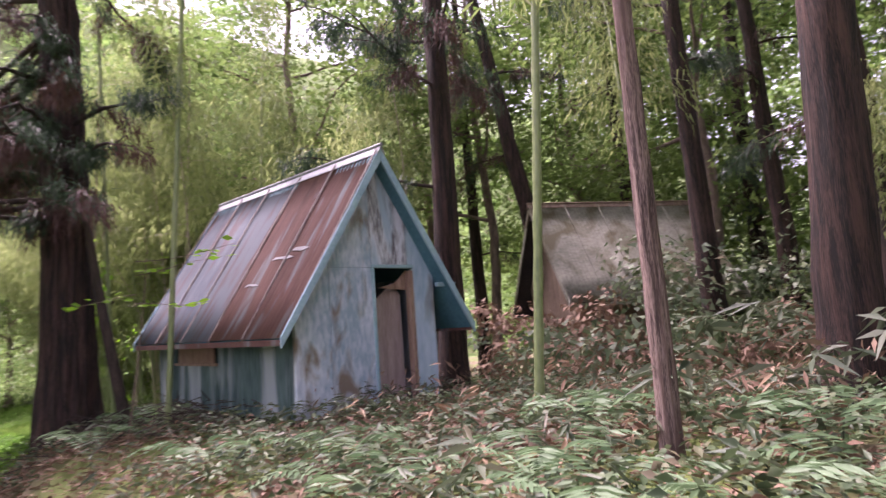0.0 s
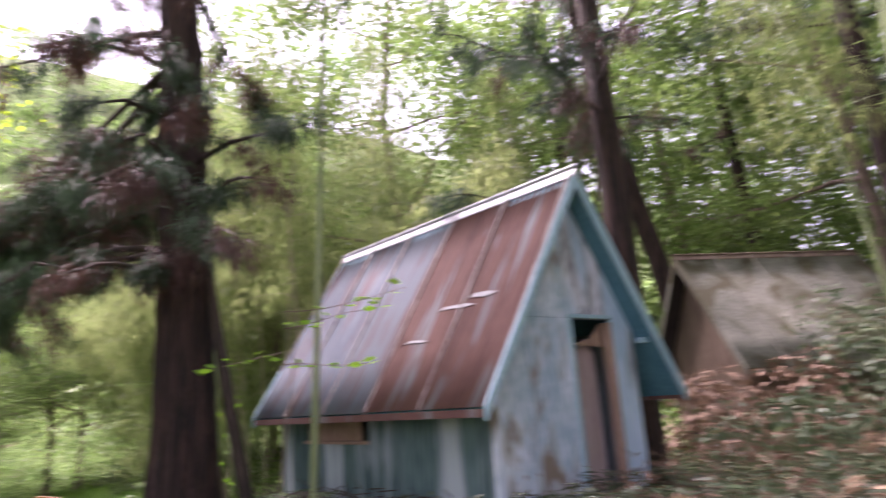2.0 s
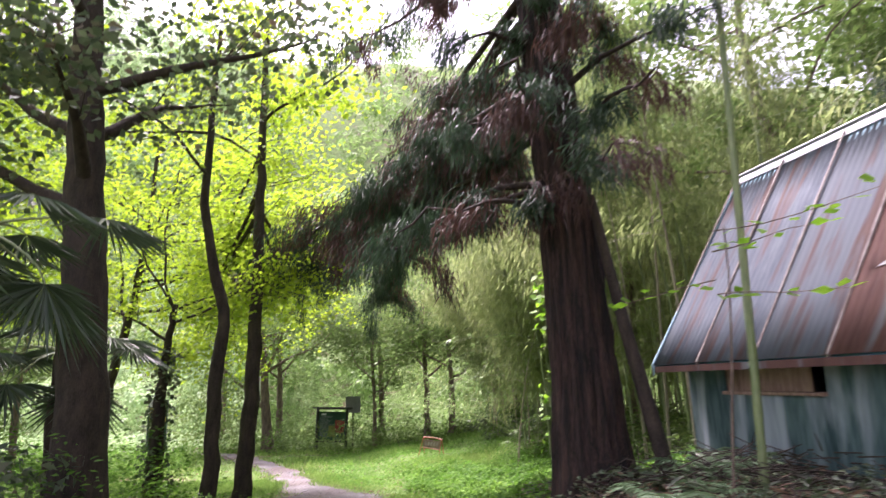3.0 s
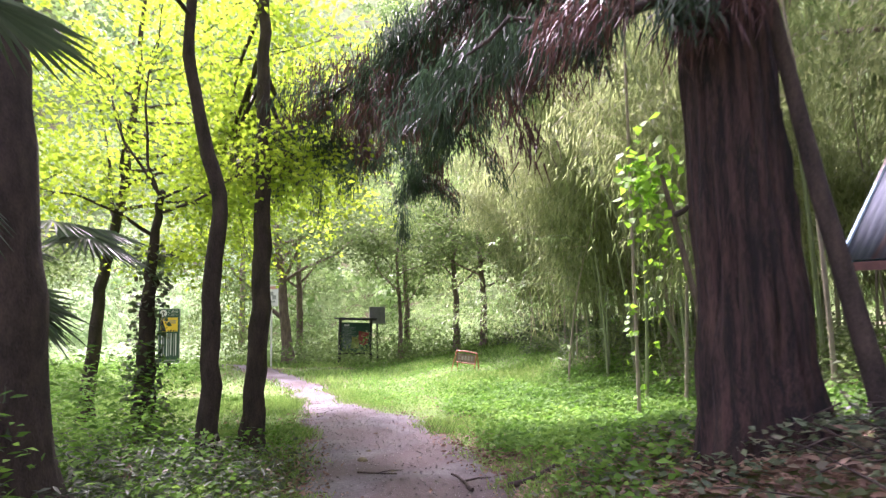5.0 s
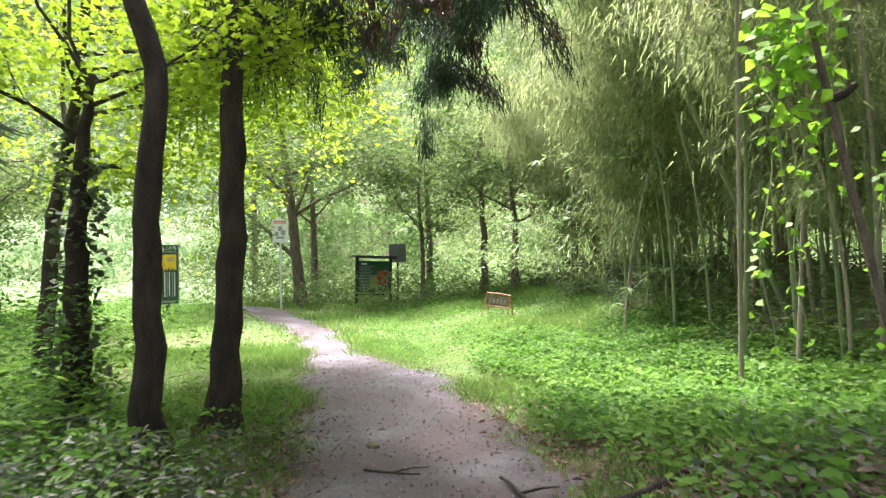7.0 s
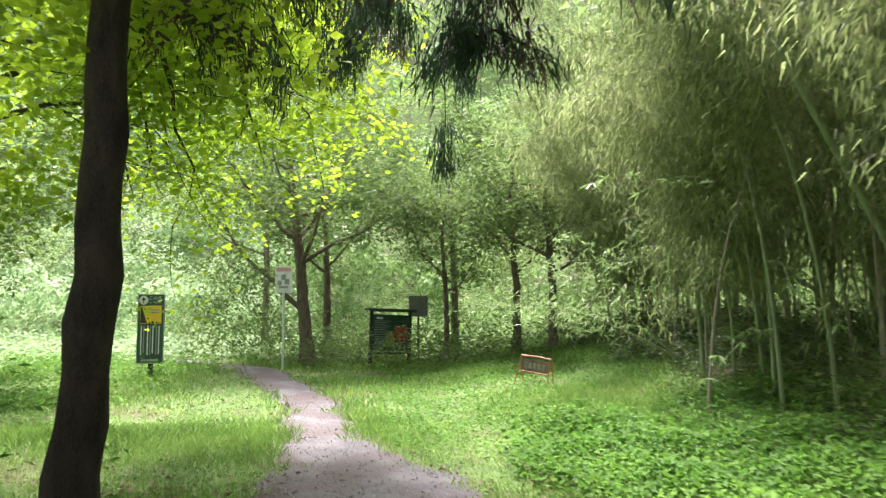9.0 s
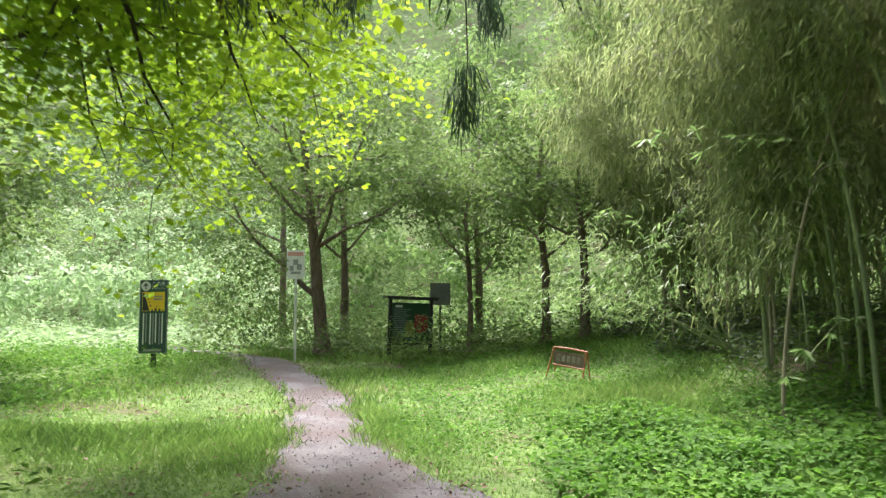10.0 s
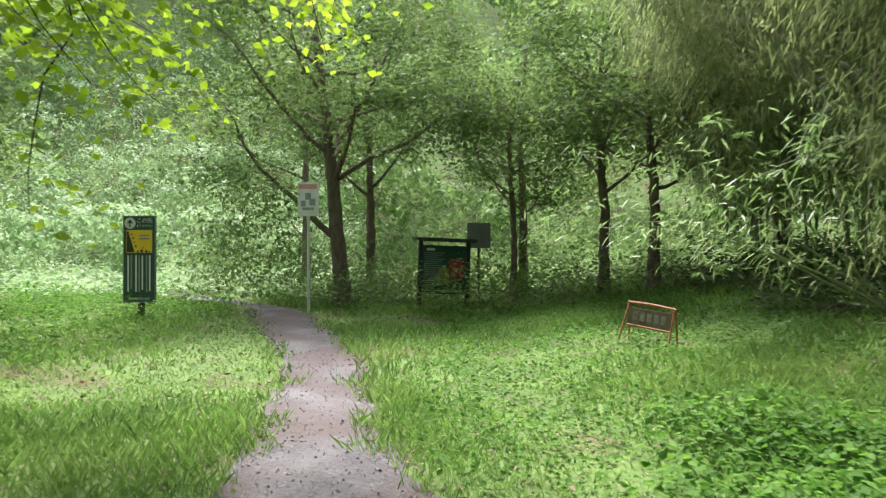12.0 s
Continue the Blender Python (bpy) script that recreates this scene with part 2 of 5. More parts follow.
class Tubes:
    """Collects round, tapered, bent stems into one mesh."""

    def __init__(self):
        self.v, self.f, self.n = [], [], 0

    def add(self, pts, radii, sides=6, rough=0.0, ridges=0):
        pts = np.asarray(pts, float)
        radii = np.broadcast_to(radii, len(pts))
        tan = unit(np.gradient(pts, axis=0))
        ref = np.array((1.0, 0.13, 0.07)) if abs(tan[0][0]) < 0.8 else np.array((0.1, 1.0, 0.2))
        a = unit(np.cross(tan, ref))
        b = np.cross(tan, a)
        ang = np.linspace(0, 2 * np.pi, sides, endpoint=False)
        r = radii[:, None] * np.ones(sides)
        if ridges:
            r = r * (1 + rough * np.abs(np.sin(ang * ridges / 2 + 0.6 * np.sin(np.arange(len(pts))[:, None] * 0.35)))) * (1 + rough * 0.4 * RNG.normal(size=r.shape))
        elif rough:
            r = r * (1 + rough * RNG.normal(size=r.shape))
        ring = pts[:, None] + (a[:, None] * np.cos(ang)[:, None] + b[:, None] * np.sin(ang)[:, None]) * r[..., None]
        m = len(pts)
        i, j = np.meshgrid(np.arange(m - 1), np.arange(sides), indexing="ij")
        k = (j + 1) % sides
        q = np.stack([i * sides + j, i * sides + k, (i + 1) * sides + k, (i + 1) * sides + j], -1).reshape(-1, 4)
        self.v.append(ring.reshape(-1, 3))
        self.f.append(q + self.n)
        self.n += m * sides
        return self

    def mesh(self, name):
        return mesh_from(name, np.concatenate(self.v), np.concatenate(self.f), True)


def box(bm, x0, x1, y0, y1, z0, z1, bevel=0.0):
    r = bmesh.ops.create_cube(bm, size=1, matrix=Matrix.Translation(((x0 + x1) / 2, (y0 + y1) / 2, (z0 + z1) / 2)) @ Matrix.Diagonal((x1 - x0, y1 - y0, z1 - z0, 1)))
    if bevel:
        es = list({e for v in r["verts"] for e in v.link_edges})
        bmesh.ops.bevel(bm, geom=es, offset=bevel, segments=1, affect="EDGES")
    return bm


def a_box(x0, x1, y0, y1, z0, z1, bevel=0.004):
    return box(bmesh.new(), x0, x1, y0, y1, z0, z1, bevel)


def slab(poly, y0, y1):
    """A board: a polygon in x, z given thickness from y0 to y1."""
    bm = bmesh.new()
    f = [bm.verts.new((x, y0, z)) for x, z in poly]
    g = [bm.verts.new((x, y1, z)) for x, z in poly]
    bm.faces.new(f)
    bm.faces.new(g[::-1])
    for i in range(len(poly)):
        j = (i + 1) % len(poly)
        bm.faces.new((f[j], f[i], g[i], g[j]))
    bmesh.ops.recalc_face_normals(bm, faces=bm.faces)
    return bm


def scatter(n, u0, u1, v0, v1, keep_off=0.0):
    """Places on the ground in a stretch of u, v, off the path by keep_off metres."""
    u, v = RNG.uniform(u0, u1, n), RNG.uniform(v0, v1, n)
    if keep_off is not None:
        ok = np.abs(v - path_mid(u)) > path_half(u) + keep_off + 0.12 * np.sin(u * 3.1) + 0.1 * np.sin(u * 7.7) + 0.18 * RNG.normal(size=n).clip(-1, 0.3)
        u, v = u[ok], v[ok]
    inside = np.minimum(np.minimum(u - u0, u1 - u) / 1.6, np.minimum(v - v0, v1 - v) / 0.7) + 0.35 * np.sin(u * 1.7 + v * 2.9)
    ok = RNG.uniform(0, 1, len(u)) < inside.clip(0.03, 1)
    u, v = u[ok], v[ok]
    x, y = along(u, v)
    hx, hy = 0.719, 0.695
    a, b = (x + 0.645) * hx + (y - 7.274) * hy, -(x + 0.645) * hy + (y - 7.274) * hx
    ok = ~((np.abs(a) < 1.1) & (b > 0.15) & (b < 4.0))
    x, y = x[ok], y[ok]
    return np.stack([x, y, ground_z(x, y)], -1)


def headings(n, up=0.3, spread=0.3):
    a = RNG.uniform(0, 2 * np.pi, n)
    return unit(np.stack([np.cos(a), np.sin(a), up + spread * RNG.normal(size=n)], -1))


# ---- ground and path ----
def ground_sheet():
    core = np.arange(-34, 16, 0.4)
    step = 0.4 * 1.22 ** np.arange(1, 32)
    line = np.concatenate([core[0] - np.cumsum(step)[::-1], core, core[-1] + np.cumsum(step)])
    liney = np.concatenate([-8 - np.cumsum(step)[::-1], np.arange(-8, 42, 0.4), 42 + np.cumsum(step)])
    X, Y = np.meshgrid(line, liney)
    Z = ground_z(X, Y)
    u, v = X * UX + Y * UY, X * VX + Y * VY
    Z = Z - 0.05 * (np.abs(v - path_mid(u)) < path_half(u) + 0.1)
    ny, nx = X.shape
    i, j = np.meshgrid(np.arange(ny - 1), np.arange(nx - 1), indexing="ij")
    q = np.stack([i * nx + j, i * nx + j + 1, (i + 1) * nx + j + 1, (i + 1) * nx + j], -1).reshape(-1, 4)
    return mesh_from("ground", np.stack([X, Y, Z], -1).reshape(-1, 3), q, True)


M_TURF = mat("mossy_turf", (0.055, 0.10, 0.02), (0.14, 0.22, 0.05), 1.8, bump=0.8, rough=0.95, third=(0.10, 0.085, 0.04), third_at=0.62, third_scale=0.8)
sheet_mesh = ground_sheet()
sheet_mesh.materials.append(M_SOIL)
sheet_mesh.materials.append(M_TURF)
mid = np.empty(len(sheet_mesh.polygons) * 3, np.float32)
sheet_mesh.polygons.foreach_get("center", mid)
mid = mid.reshape(-1, 3)
gu, gv = mid[:, 0] * UX + mid[:, 1] * UY, mid[:, 0] * VX + mid[:, 1] * VY
wave = 0.8 * np.sin(gu * 1.3 + gv) + 0.5 * np.sin(gv * 2.7)
green = (gu + wave > 13) & (gv + wave < 4.5) | (gu + wave > 31) | (gv + wave < -9)
sheet_mesh.polygons.foreach_set("material_index", green.astype(np.int32))
tagged(part("ground", sheet_mesh, M_SOIL), "brown woodland soil with moss and leaf litter", "ground", kind="structure")


def path_strip():
    us = np.arange(-14, 42, 0.2)
    cols = np.linspace(-1, 1, 15)
    half = path_half(us) * (1 + 0.06 * np.sin(us * 2.3) + 0.05 * np.sin(us * 5.1))
    V = path_mid(us)[:, None] + cols * (half[:, None] + 0.12)
    X, Y = along(us[:, None] + 0 * V, V)
    Z = ground_z(X, Y) + 0.02 - 0.05 * cols ** 4 + 0.008 * np.sin(X * 7 + Y * 3) * np.sin(Y * 5)
    i, j = np.meshgrid(np.arange(len(us) - 1), np.arange(14), indexing="ij")
    q = np.stack([i * 15 + j, i * 15 + j + 1, (i + 1) * 15 + j + 1, (i + 1) * 15 + j], -1).reshape(-1, 4)
    return mesh_from("path", np.stack([X, Y, Z], -1).reshape(-1, 3), q, True)


tagged(part("path", path_strip(), M_PATH), "trodden grey-brown gravel footpath with scattered leaves", "path", kind="structure")


# ---- the blue hut ----
M_BLUE = mat("faded_blue_paint", (0.27, 0.42, 0.55), (0.52, 0.64, 0.77), 1.6, (1, 1, 0.35), rough=0.75, bump=0.15, third=(0.17, 0.13, 0.09), third_at=0.56, third_scale=1.6)
M_PANEL = mat("weathered_blue_panel", (0.27, 0.39, 0.50), (0.60, 0.67, 0.76), 1.5, (1.6, 1, 0.6), rough=0.85, bump=0.25, spread=(0.40, 0.60), third=(0.21, 0.17, 0.135), third_at=0.58, third_scale=2.6)
# Stains and pale streaks, with the wall's shadow put into the dark teal.
M_SIDE = mat("stained_shaded_side_wall", (0.016, 0.05, 0.052), (0.10, 0.17, 0.17), 1.3, (2.2, 2.2, 0.35), rough=0.85, bump=0.25, spread=(0.38, 0.64), third=(0.31, 0.37, 0.40), third_at=0.56, third_scale=1.1)
M_TRIM = mat("blue_trim_paint", (0.20, 0.36, 0.44), (0.34, 0.52, 0.60), 3, (1, 1, 1), rough=0.6, bump=0.1)
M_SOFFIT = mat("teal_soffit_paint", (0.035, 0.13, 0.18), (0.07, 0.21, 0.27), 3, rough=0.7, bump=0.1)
M_RUST = mat("rusty_blue_sheet", (0.062, 0.026, 0.02), (0.125, 0.06, 0.047), 1.4, (1, 4.5, 0.3), rough=0.9, bump=0.15, third=(0.15, 0.175, 0.185), third_at=0.65, third_scale=1.2)
M_SLATE = mat("blue_grey_sheet", (0.05, 0.068, 0.09), (0.125, 0.152, 0.18), 1.6, (1, 4.0, 0.25), rough=0.88, bump=0.12, third=(0.10, 0.06, 0.052), third_at=0.6, third_scale=1.5)
M_MIXED = mat("half_rusted_sheet", (0.06, 0.03, 0.024), (0.11, 0.066, 0.057), 1.5, (1, 4.5, 0.3), rough=0.9, bump=0.15, third=(0.10, 0.12, 0.14), third_at=0.48, third_scale=1.2)
M_SEAM = mat("worn_seam", (0.12, 0.085, 0.075), (0.34, 0.31, 0.29), 2.2, (1, 1, 0.6), rough=0.8, bump=0.1)
M_ZINC = mat("pale_zinc", (0.30, 0.32, 0.34), (0.48, 0.50, 0.52), 4, rough=0.45, bump=0.1, metal=0.4)
M_WOOD = mat("grey_brown_wood", (0.16, 0.09, 0.06), (0.40, 0.28, 0.22), 5, (3, 3, 0.3), rough=0.85, bump=0.4)
M_PINKWOOD = mat("weathered_board", (0.26, 0.19, 0.19), (0.48, 0.38, 0.38), 4, (3, 3, 0.3), rough=0.85, bump=0.3)
M_GABLE = mat("flaking_gable_paint", (0.10, 0.09, 0.11), (0.60, 0.64, 0.72), 2.2, (4, 4, 0.7), rough=0.85, bump=0.3, fine=5, spread=(0.40, 0.56), third=(0.36, 0.50, 0.62), third_at=0.55, third_scale=0.8)
M_SIGNPALE = mat("pale_flake", (0.20, 0.20, 0.20), (0.40, 0.41, 0.42), 5, rough=0.7)
# Near-black: shade indoors and under the grey hut's eaves is put into the tone.
M_DARK = mat("shade_dark_wood", (0.012, 0.01, 0.01), (0.04, 0.03, 0.028), 3, rough=0.95)
M_CONC = mat("mossy_concrete", (0.16, 0.16, 0.14), (0.33, 0.33, 0.30), 3, rough=0.9, third=(0.10, 0.12, 0.05), third_at=0.55)


def sheet(x0, z0, x1, z1, y0, y1, wave=0.0018, pitch=0.076):
    """A corrugated roof sheet from the ridge (x0, z0) to the eave (x1, z1), between y0 and y1, 3 mm thick at its edges."""
    ys = np.arange(y0, y1 + 0.001, pitch / 6)
    s = np.linspace(0, 1, 5)
    n = np.array((-(z1 - z0), x1 - x0))
    n = n / np.linalg.norm(n) * (1 if n[1] > 0 else -1)
    if n[1] < 0:
        n = -n
    w = wave * np.sin(ys * 2 * np.pi / pitch)
    top = np.array([[(x0 + (x1 - x0) * t + n[0] * a, y, z0 + (z1 - z0) * t + n[1] * a) for y, a in zip(ys, w)] for t in s])
    low = top - np.array((n[0], 0, n[1])) * 0.004
    m = len(ys)
    i, j = np.meshgrid(np.arange(4), np.arange(m - 1), indexing="ij")
    q = np.stack([i * m + j, i * m + j + 1, (i + 1) * m + j + 1, (i + 1) * m + j], -1).reshape(-1, 4)
    k = 5 * m
    e = np.arange(m - 1)
    rim = np.concatenate([np.stack([e + c, e + c + 1, e + c + 1 + k, e + c + k], -1) for c in (0, 4 * m)])
    return mesh_from("roof_sheet", np.concatenate([top.reshape(-1, 3), low.reshape(-1, 3)]), np.concatenate([q, q[:, ::-1] + k, rim]), True)


def hut(name, m, hw, length, eave, ridge, wl, wr, rec, label, mats, door=None):
    """A small steep-gabled hut; local x across the gable, y back along the ridge, z up from its floor."""
    h = tagged(new(name), label, "hut")
    h.empty_display_size = 0.2
    h.matrix_basis = m
    m_front, m_side, m_sheets, m_trim, m_soffit = mats[:5]
    slope = (ridge - eave) / hw
    roof = lambda x: ridge - abs(x) * slope - 0.05
    back = length - rec
    t = 0.04
    if door:
        dl, dr, dz = door
        x1, x2 = (wl + dl) / 2 - 0.07, (dr + wr) / 2
        g = 0.003
        part("wall_panel", slab([(wl, 0), (x1 - g, 0), (x1 - g, roof(x1)), (wl, roof(wl))], rec, rec + t), m_front, h)
        part("wall_panel", slab([(x1 + g, 0), (dl, 0), (dl, dz), (x1 + g, dz)], rec, rec + t), m_front, h)
        part("wall_panel", slab([(x1 + g, dz + g), (dl - g, dz + g), (dl - g, roof(dl)), (x1 + g, roof(x1))], rec - 0.002, rec + t), m_front, h)
        part("gable_panel", slab([(dl + g, dz + 0.04), (dr - g, dz + 0.04), (dr - g, roof(dr)), (0.0, roof(0)), (dl + g, roof(dl))], rec, rec + t), M_GABLE, h, "flaking blue gable panel with bare patches")
        part("wall_panel", slab([(dr, 0), (wr, 0), (wr, roof(wr)), (dr, roof(dr))], rec, rec + t), M_BLUE, h)
        fr = tagged(new("door_frame"), "blue timber frame of the doorless opening")
        fr.parent = h
        part("jamb", a_box(dl - 0.012, dl + 0.03, rec - 0.014, rec + 0.08, 0, dz), m_trim, fr)
        part("jamb", a_box(dr - 0.05, dr + 0.004, rec - 0.01, rec + 0.08, 0, dz - 0.03), M_WOOD, fr, "bare brown timber jamb")
        part("lintel", a_box(dl - 0.012, dr + 0.01, rec - 0.018, rec + 0.08, dz, dz + 0.035), m_trim, fr)
        part("threshold", a_box(dl, dr, rec - 0.02, rec + 0.1, -0.02, 0.03), M_CONC, fr)
        bm = slab([(dl + 0.13, 0.02), (dr - 0.03, 0.02), (dr - 0.04, dz - 0.3), (dr - 0.16, dz - 0.16), (dl + 0.2, dz - 0.34)], rec + 0.2, rec + 0.225)
        part("loose_board", bm, M_PINKWOOD, h, "grey-pink bare board leaning inside the doorway")
        part("broken_slat", slab([(dl + 0.16, dz - 0.22), (dr - 0.02, dz - 0.25), (dr - 0.02, dz - 0.02), (dr - 0.13, dz - 0.12), (dr - 0.2, dz - 0.17)], rec + 0.1, rec + 0.12), M_WOOD, h, "torn pale wooden slat")
        part("purlin_end", a_box(wr - 0.03, wr + 0.26, 0.1, 0.16, roof(wr) - 0.14, roof(wr) - 0.09), m_trim, h)
    else:
        part("wall_panel", slab([(wl, 0), (wr, 0), (wr, roof(wr)), (0, roof(0)), (wl, roof(wl))], rec, rec + t), m_front, h)
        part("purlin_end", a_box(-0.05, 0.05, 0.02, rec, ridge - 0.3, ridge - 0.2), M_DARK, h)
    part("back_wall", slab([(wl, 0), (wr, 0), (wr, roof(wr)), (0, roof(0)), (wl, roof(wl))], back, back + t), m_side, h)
    zs = eave + 0.12
    open0, open1 = rec + 1.75, rec + 3.0
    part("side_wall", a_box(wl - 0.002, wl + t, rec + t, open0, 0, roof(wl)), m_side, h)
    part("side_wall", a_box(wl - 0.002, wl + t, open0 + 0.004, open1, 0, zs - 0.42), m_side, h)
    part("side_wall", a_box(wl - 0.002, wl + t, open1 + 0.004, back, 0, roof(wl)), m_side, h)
    win = tagged(new("window_opening"), "open window hole with brown boards")
    win.parent = h
    for k in range(6):
        part("board", a_box(wl + 0.03, wl + 0.05, open0 + 0.18 + 0.18 * k, open0 + 0.352 + 0.18 * k, zs - 0.42, zs + 0.1), M_WOOD, win)
    part("sill", a_box(wl - 0.03, wl + t + 0.02, open0, open1, zs - 0.42, zs - 0.39), M_WOOD, win)
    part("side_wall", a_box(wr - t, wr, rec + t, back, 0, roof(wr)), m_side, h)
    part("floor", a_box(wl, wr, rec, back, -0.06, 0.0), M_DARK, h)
    part("footing", a_box(wl - 0.04, wr + 0.04, rec - 0.03, back + 0.07, -0.6, -0.05), M_CONC, h)
    n = 5
    for side in (-1, 1):
        for k in range(n):
            y0, y1 = length * k / n, length * (k + 1) / n + 0.03
            lift = 0.004 * (k % 2)
            part("roof_sheet", sheet(0.0, ridge + lift, side * hw, eave + lift, y0, y1), m_sheets[min(k, len(m_sheets) - 1)], h)
        for k in range(n + 1):
            y = length * k / n + 0.02 - 0.02 * (k == n)
            part("batten_cap", slab([(side * 0.03, ridge + 0.0), (side * hw, eave - 0.03), (side * hw, eave + 0.014), (side * 0.03, ridge + 0.016)], y - 0.011, y + 0.011), M_SEAM if door else m_sheets[-1], h)
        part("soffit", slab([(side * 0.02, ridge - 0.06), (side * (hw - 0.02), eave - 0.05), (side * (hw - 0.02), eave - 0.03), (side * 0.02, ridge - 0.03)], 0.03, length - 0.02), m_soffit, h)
        for y in (-0.012, length - 0.012):
            part("bargeboard", slab([(side * 0.003, ridge - 0.13), (side * (hw + 0.012), eave - 0.1), (side * (hw + 0.012), eave + 0.012), (side * 0.003, ridge + 0.012)], y, y + 0.026), m_trim, h)
        part("eave_board", slab([(side * (hw - 0.025), eave - 0.075), (side * hw, eave - 0.075), (side * hw, eave - 0.015), (side * (hw - 0.025), eave - 0.015)], 0.02, length - 0.02), m_sheets[0], h)
    cap = tagged(new("ridge_cap"), "pale zinc ridge capping")
    cap.parent = h
    for side in (-1, 1):
        part("flange", slab([(0, ridge + 0.045), (side * 0.05, ridge + 0.045 - 0.05 * slope * 1.18), (side * 0.053, ridge + 0.03 - 0.05 * slope * 1.18), (0, ridge + 0.03)], -0.03, length + 0.03), mats[5] if len(mats) > 5 else M_ZINC, cap)
    part("roll", Tubes().add([(0, y, ridge + 0.05) for y in np.linspace(-0.04, length + 0.04, 6)], 0.02, 8).mesh("roll"), mats[5] if len(mats) > 5 else M_ZINC, cap)
    return h


FLOOR = 1.02
tilt = Matrix.Translation((-0.645, 7.274, 0)) @ Matrix.Rotation(0.766, 4, "Z") @ Matrix.Rotation(0.042, 4, "X") @ Matrix.Rotation(-0.033, 4, "Y") @ Matrix.Translation((0, 0, FLOOR))
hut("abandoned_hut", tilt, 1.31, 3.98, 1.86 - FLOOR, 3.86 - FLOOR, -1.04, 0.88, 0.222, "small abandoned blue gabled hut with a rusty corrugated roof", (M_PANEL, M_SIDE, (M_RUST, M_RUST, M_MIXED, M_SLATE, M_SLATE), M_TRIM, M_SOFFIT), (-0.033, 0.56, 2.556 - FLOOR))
M_MOSSROOF = mat("lichened_grey_roof", (0.12, 0.125, 0.10), (0.26, 0.26, 0.215), 2, (1, 1, 1), rough=0.9, bump=0.3, third=(0.09, 0.085, 0.05), third_at=0.54)
M_BROWNWALL = mat("brown_plank_wall", (0.10, 0.07, 0.05), (0.22, 0.16, 0.12), 3, (3, 3, 0.4), rough=0.9, bump=0.4)
hut("grey_hut", pose(1.75, 12.75, 1.42, 0, 0, -76), 1.45, 3.6, 0.85, 2.9, -1.05, 1.05, 0.3, "grey lichened gabled hut half hidden behind the undergrowth", (M_BROWNWALL, M_BROWNWALL, (M_MOSSROOF,), M_MOSSROOF, M_DARK, M_BROWNWALL))
hut_1 = bpy.data.objects["abandoned_hut"]
for y0, y1, s0, s1 in ((0.40, 0.76, 0.525, 0.541), (0.64, 1.12, 0.562, 0.57), (1.1, 1.45, 0.7, 0.704)):
    bm = bmesh.new()
    top_z, low_z = 3.86 - FLOOR, 1.86 - FLOOR
    ring = [(y0, s0 + 0.012), (y0 + 0.1, s0), (y1 - 0.05, s0 - 0.006), (y1, s0 + 0.01), (y1 - 0.12, s1), (y0 + 0.15, s1 + 0.008)]
    bm.faces.new([bm.verts.new((-1.31 * q - 0.006, p, top_z + (low_z - top_z) * q + 0.006)) for p, q in ring])
    ext = bmesh.ops.extrude_face_region(bm, geom=bm.faces[:])
    for vert in (e for e in ext["geom"] if isinstance(e, bmesh.types.BMVert)):
        vert.co += Vector((-0.003, 0, 0.002))
    bmesh.ops.recalc_face_normals(bm, faces=bm.faces)
    part("peeled_patch", bm, M_SIGNPALE, hut_1, "curled white scrap of peeled paint")


# ---- trees ----
def bend(p0, d, length, n, wander=0.12, lift=0.0, gen=RNG):
    """A wandering line of n + 1 points."""
    pts, d = [np.array(p0, float)], unit(np.array(d, float))
    for _ in range(n):
        d = unit(d + gen.normal(size=3) * wander + np.array((0, 0, lift)))
        pts.append(pts[-1] + d * length / n)
    return np.array(pts)


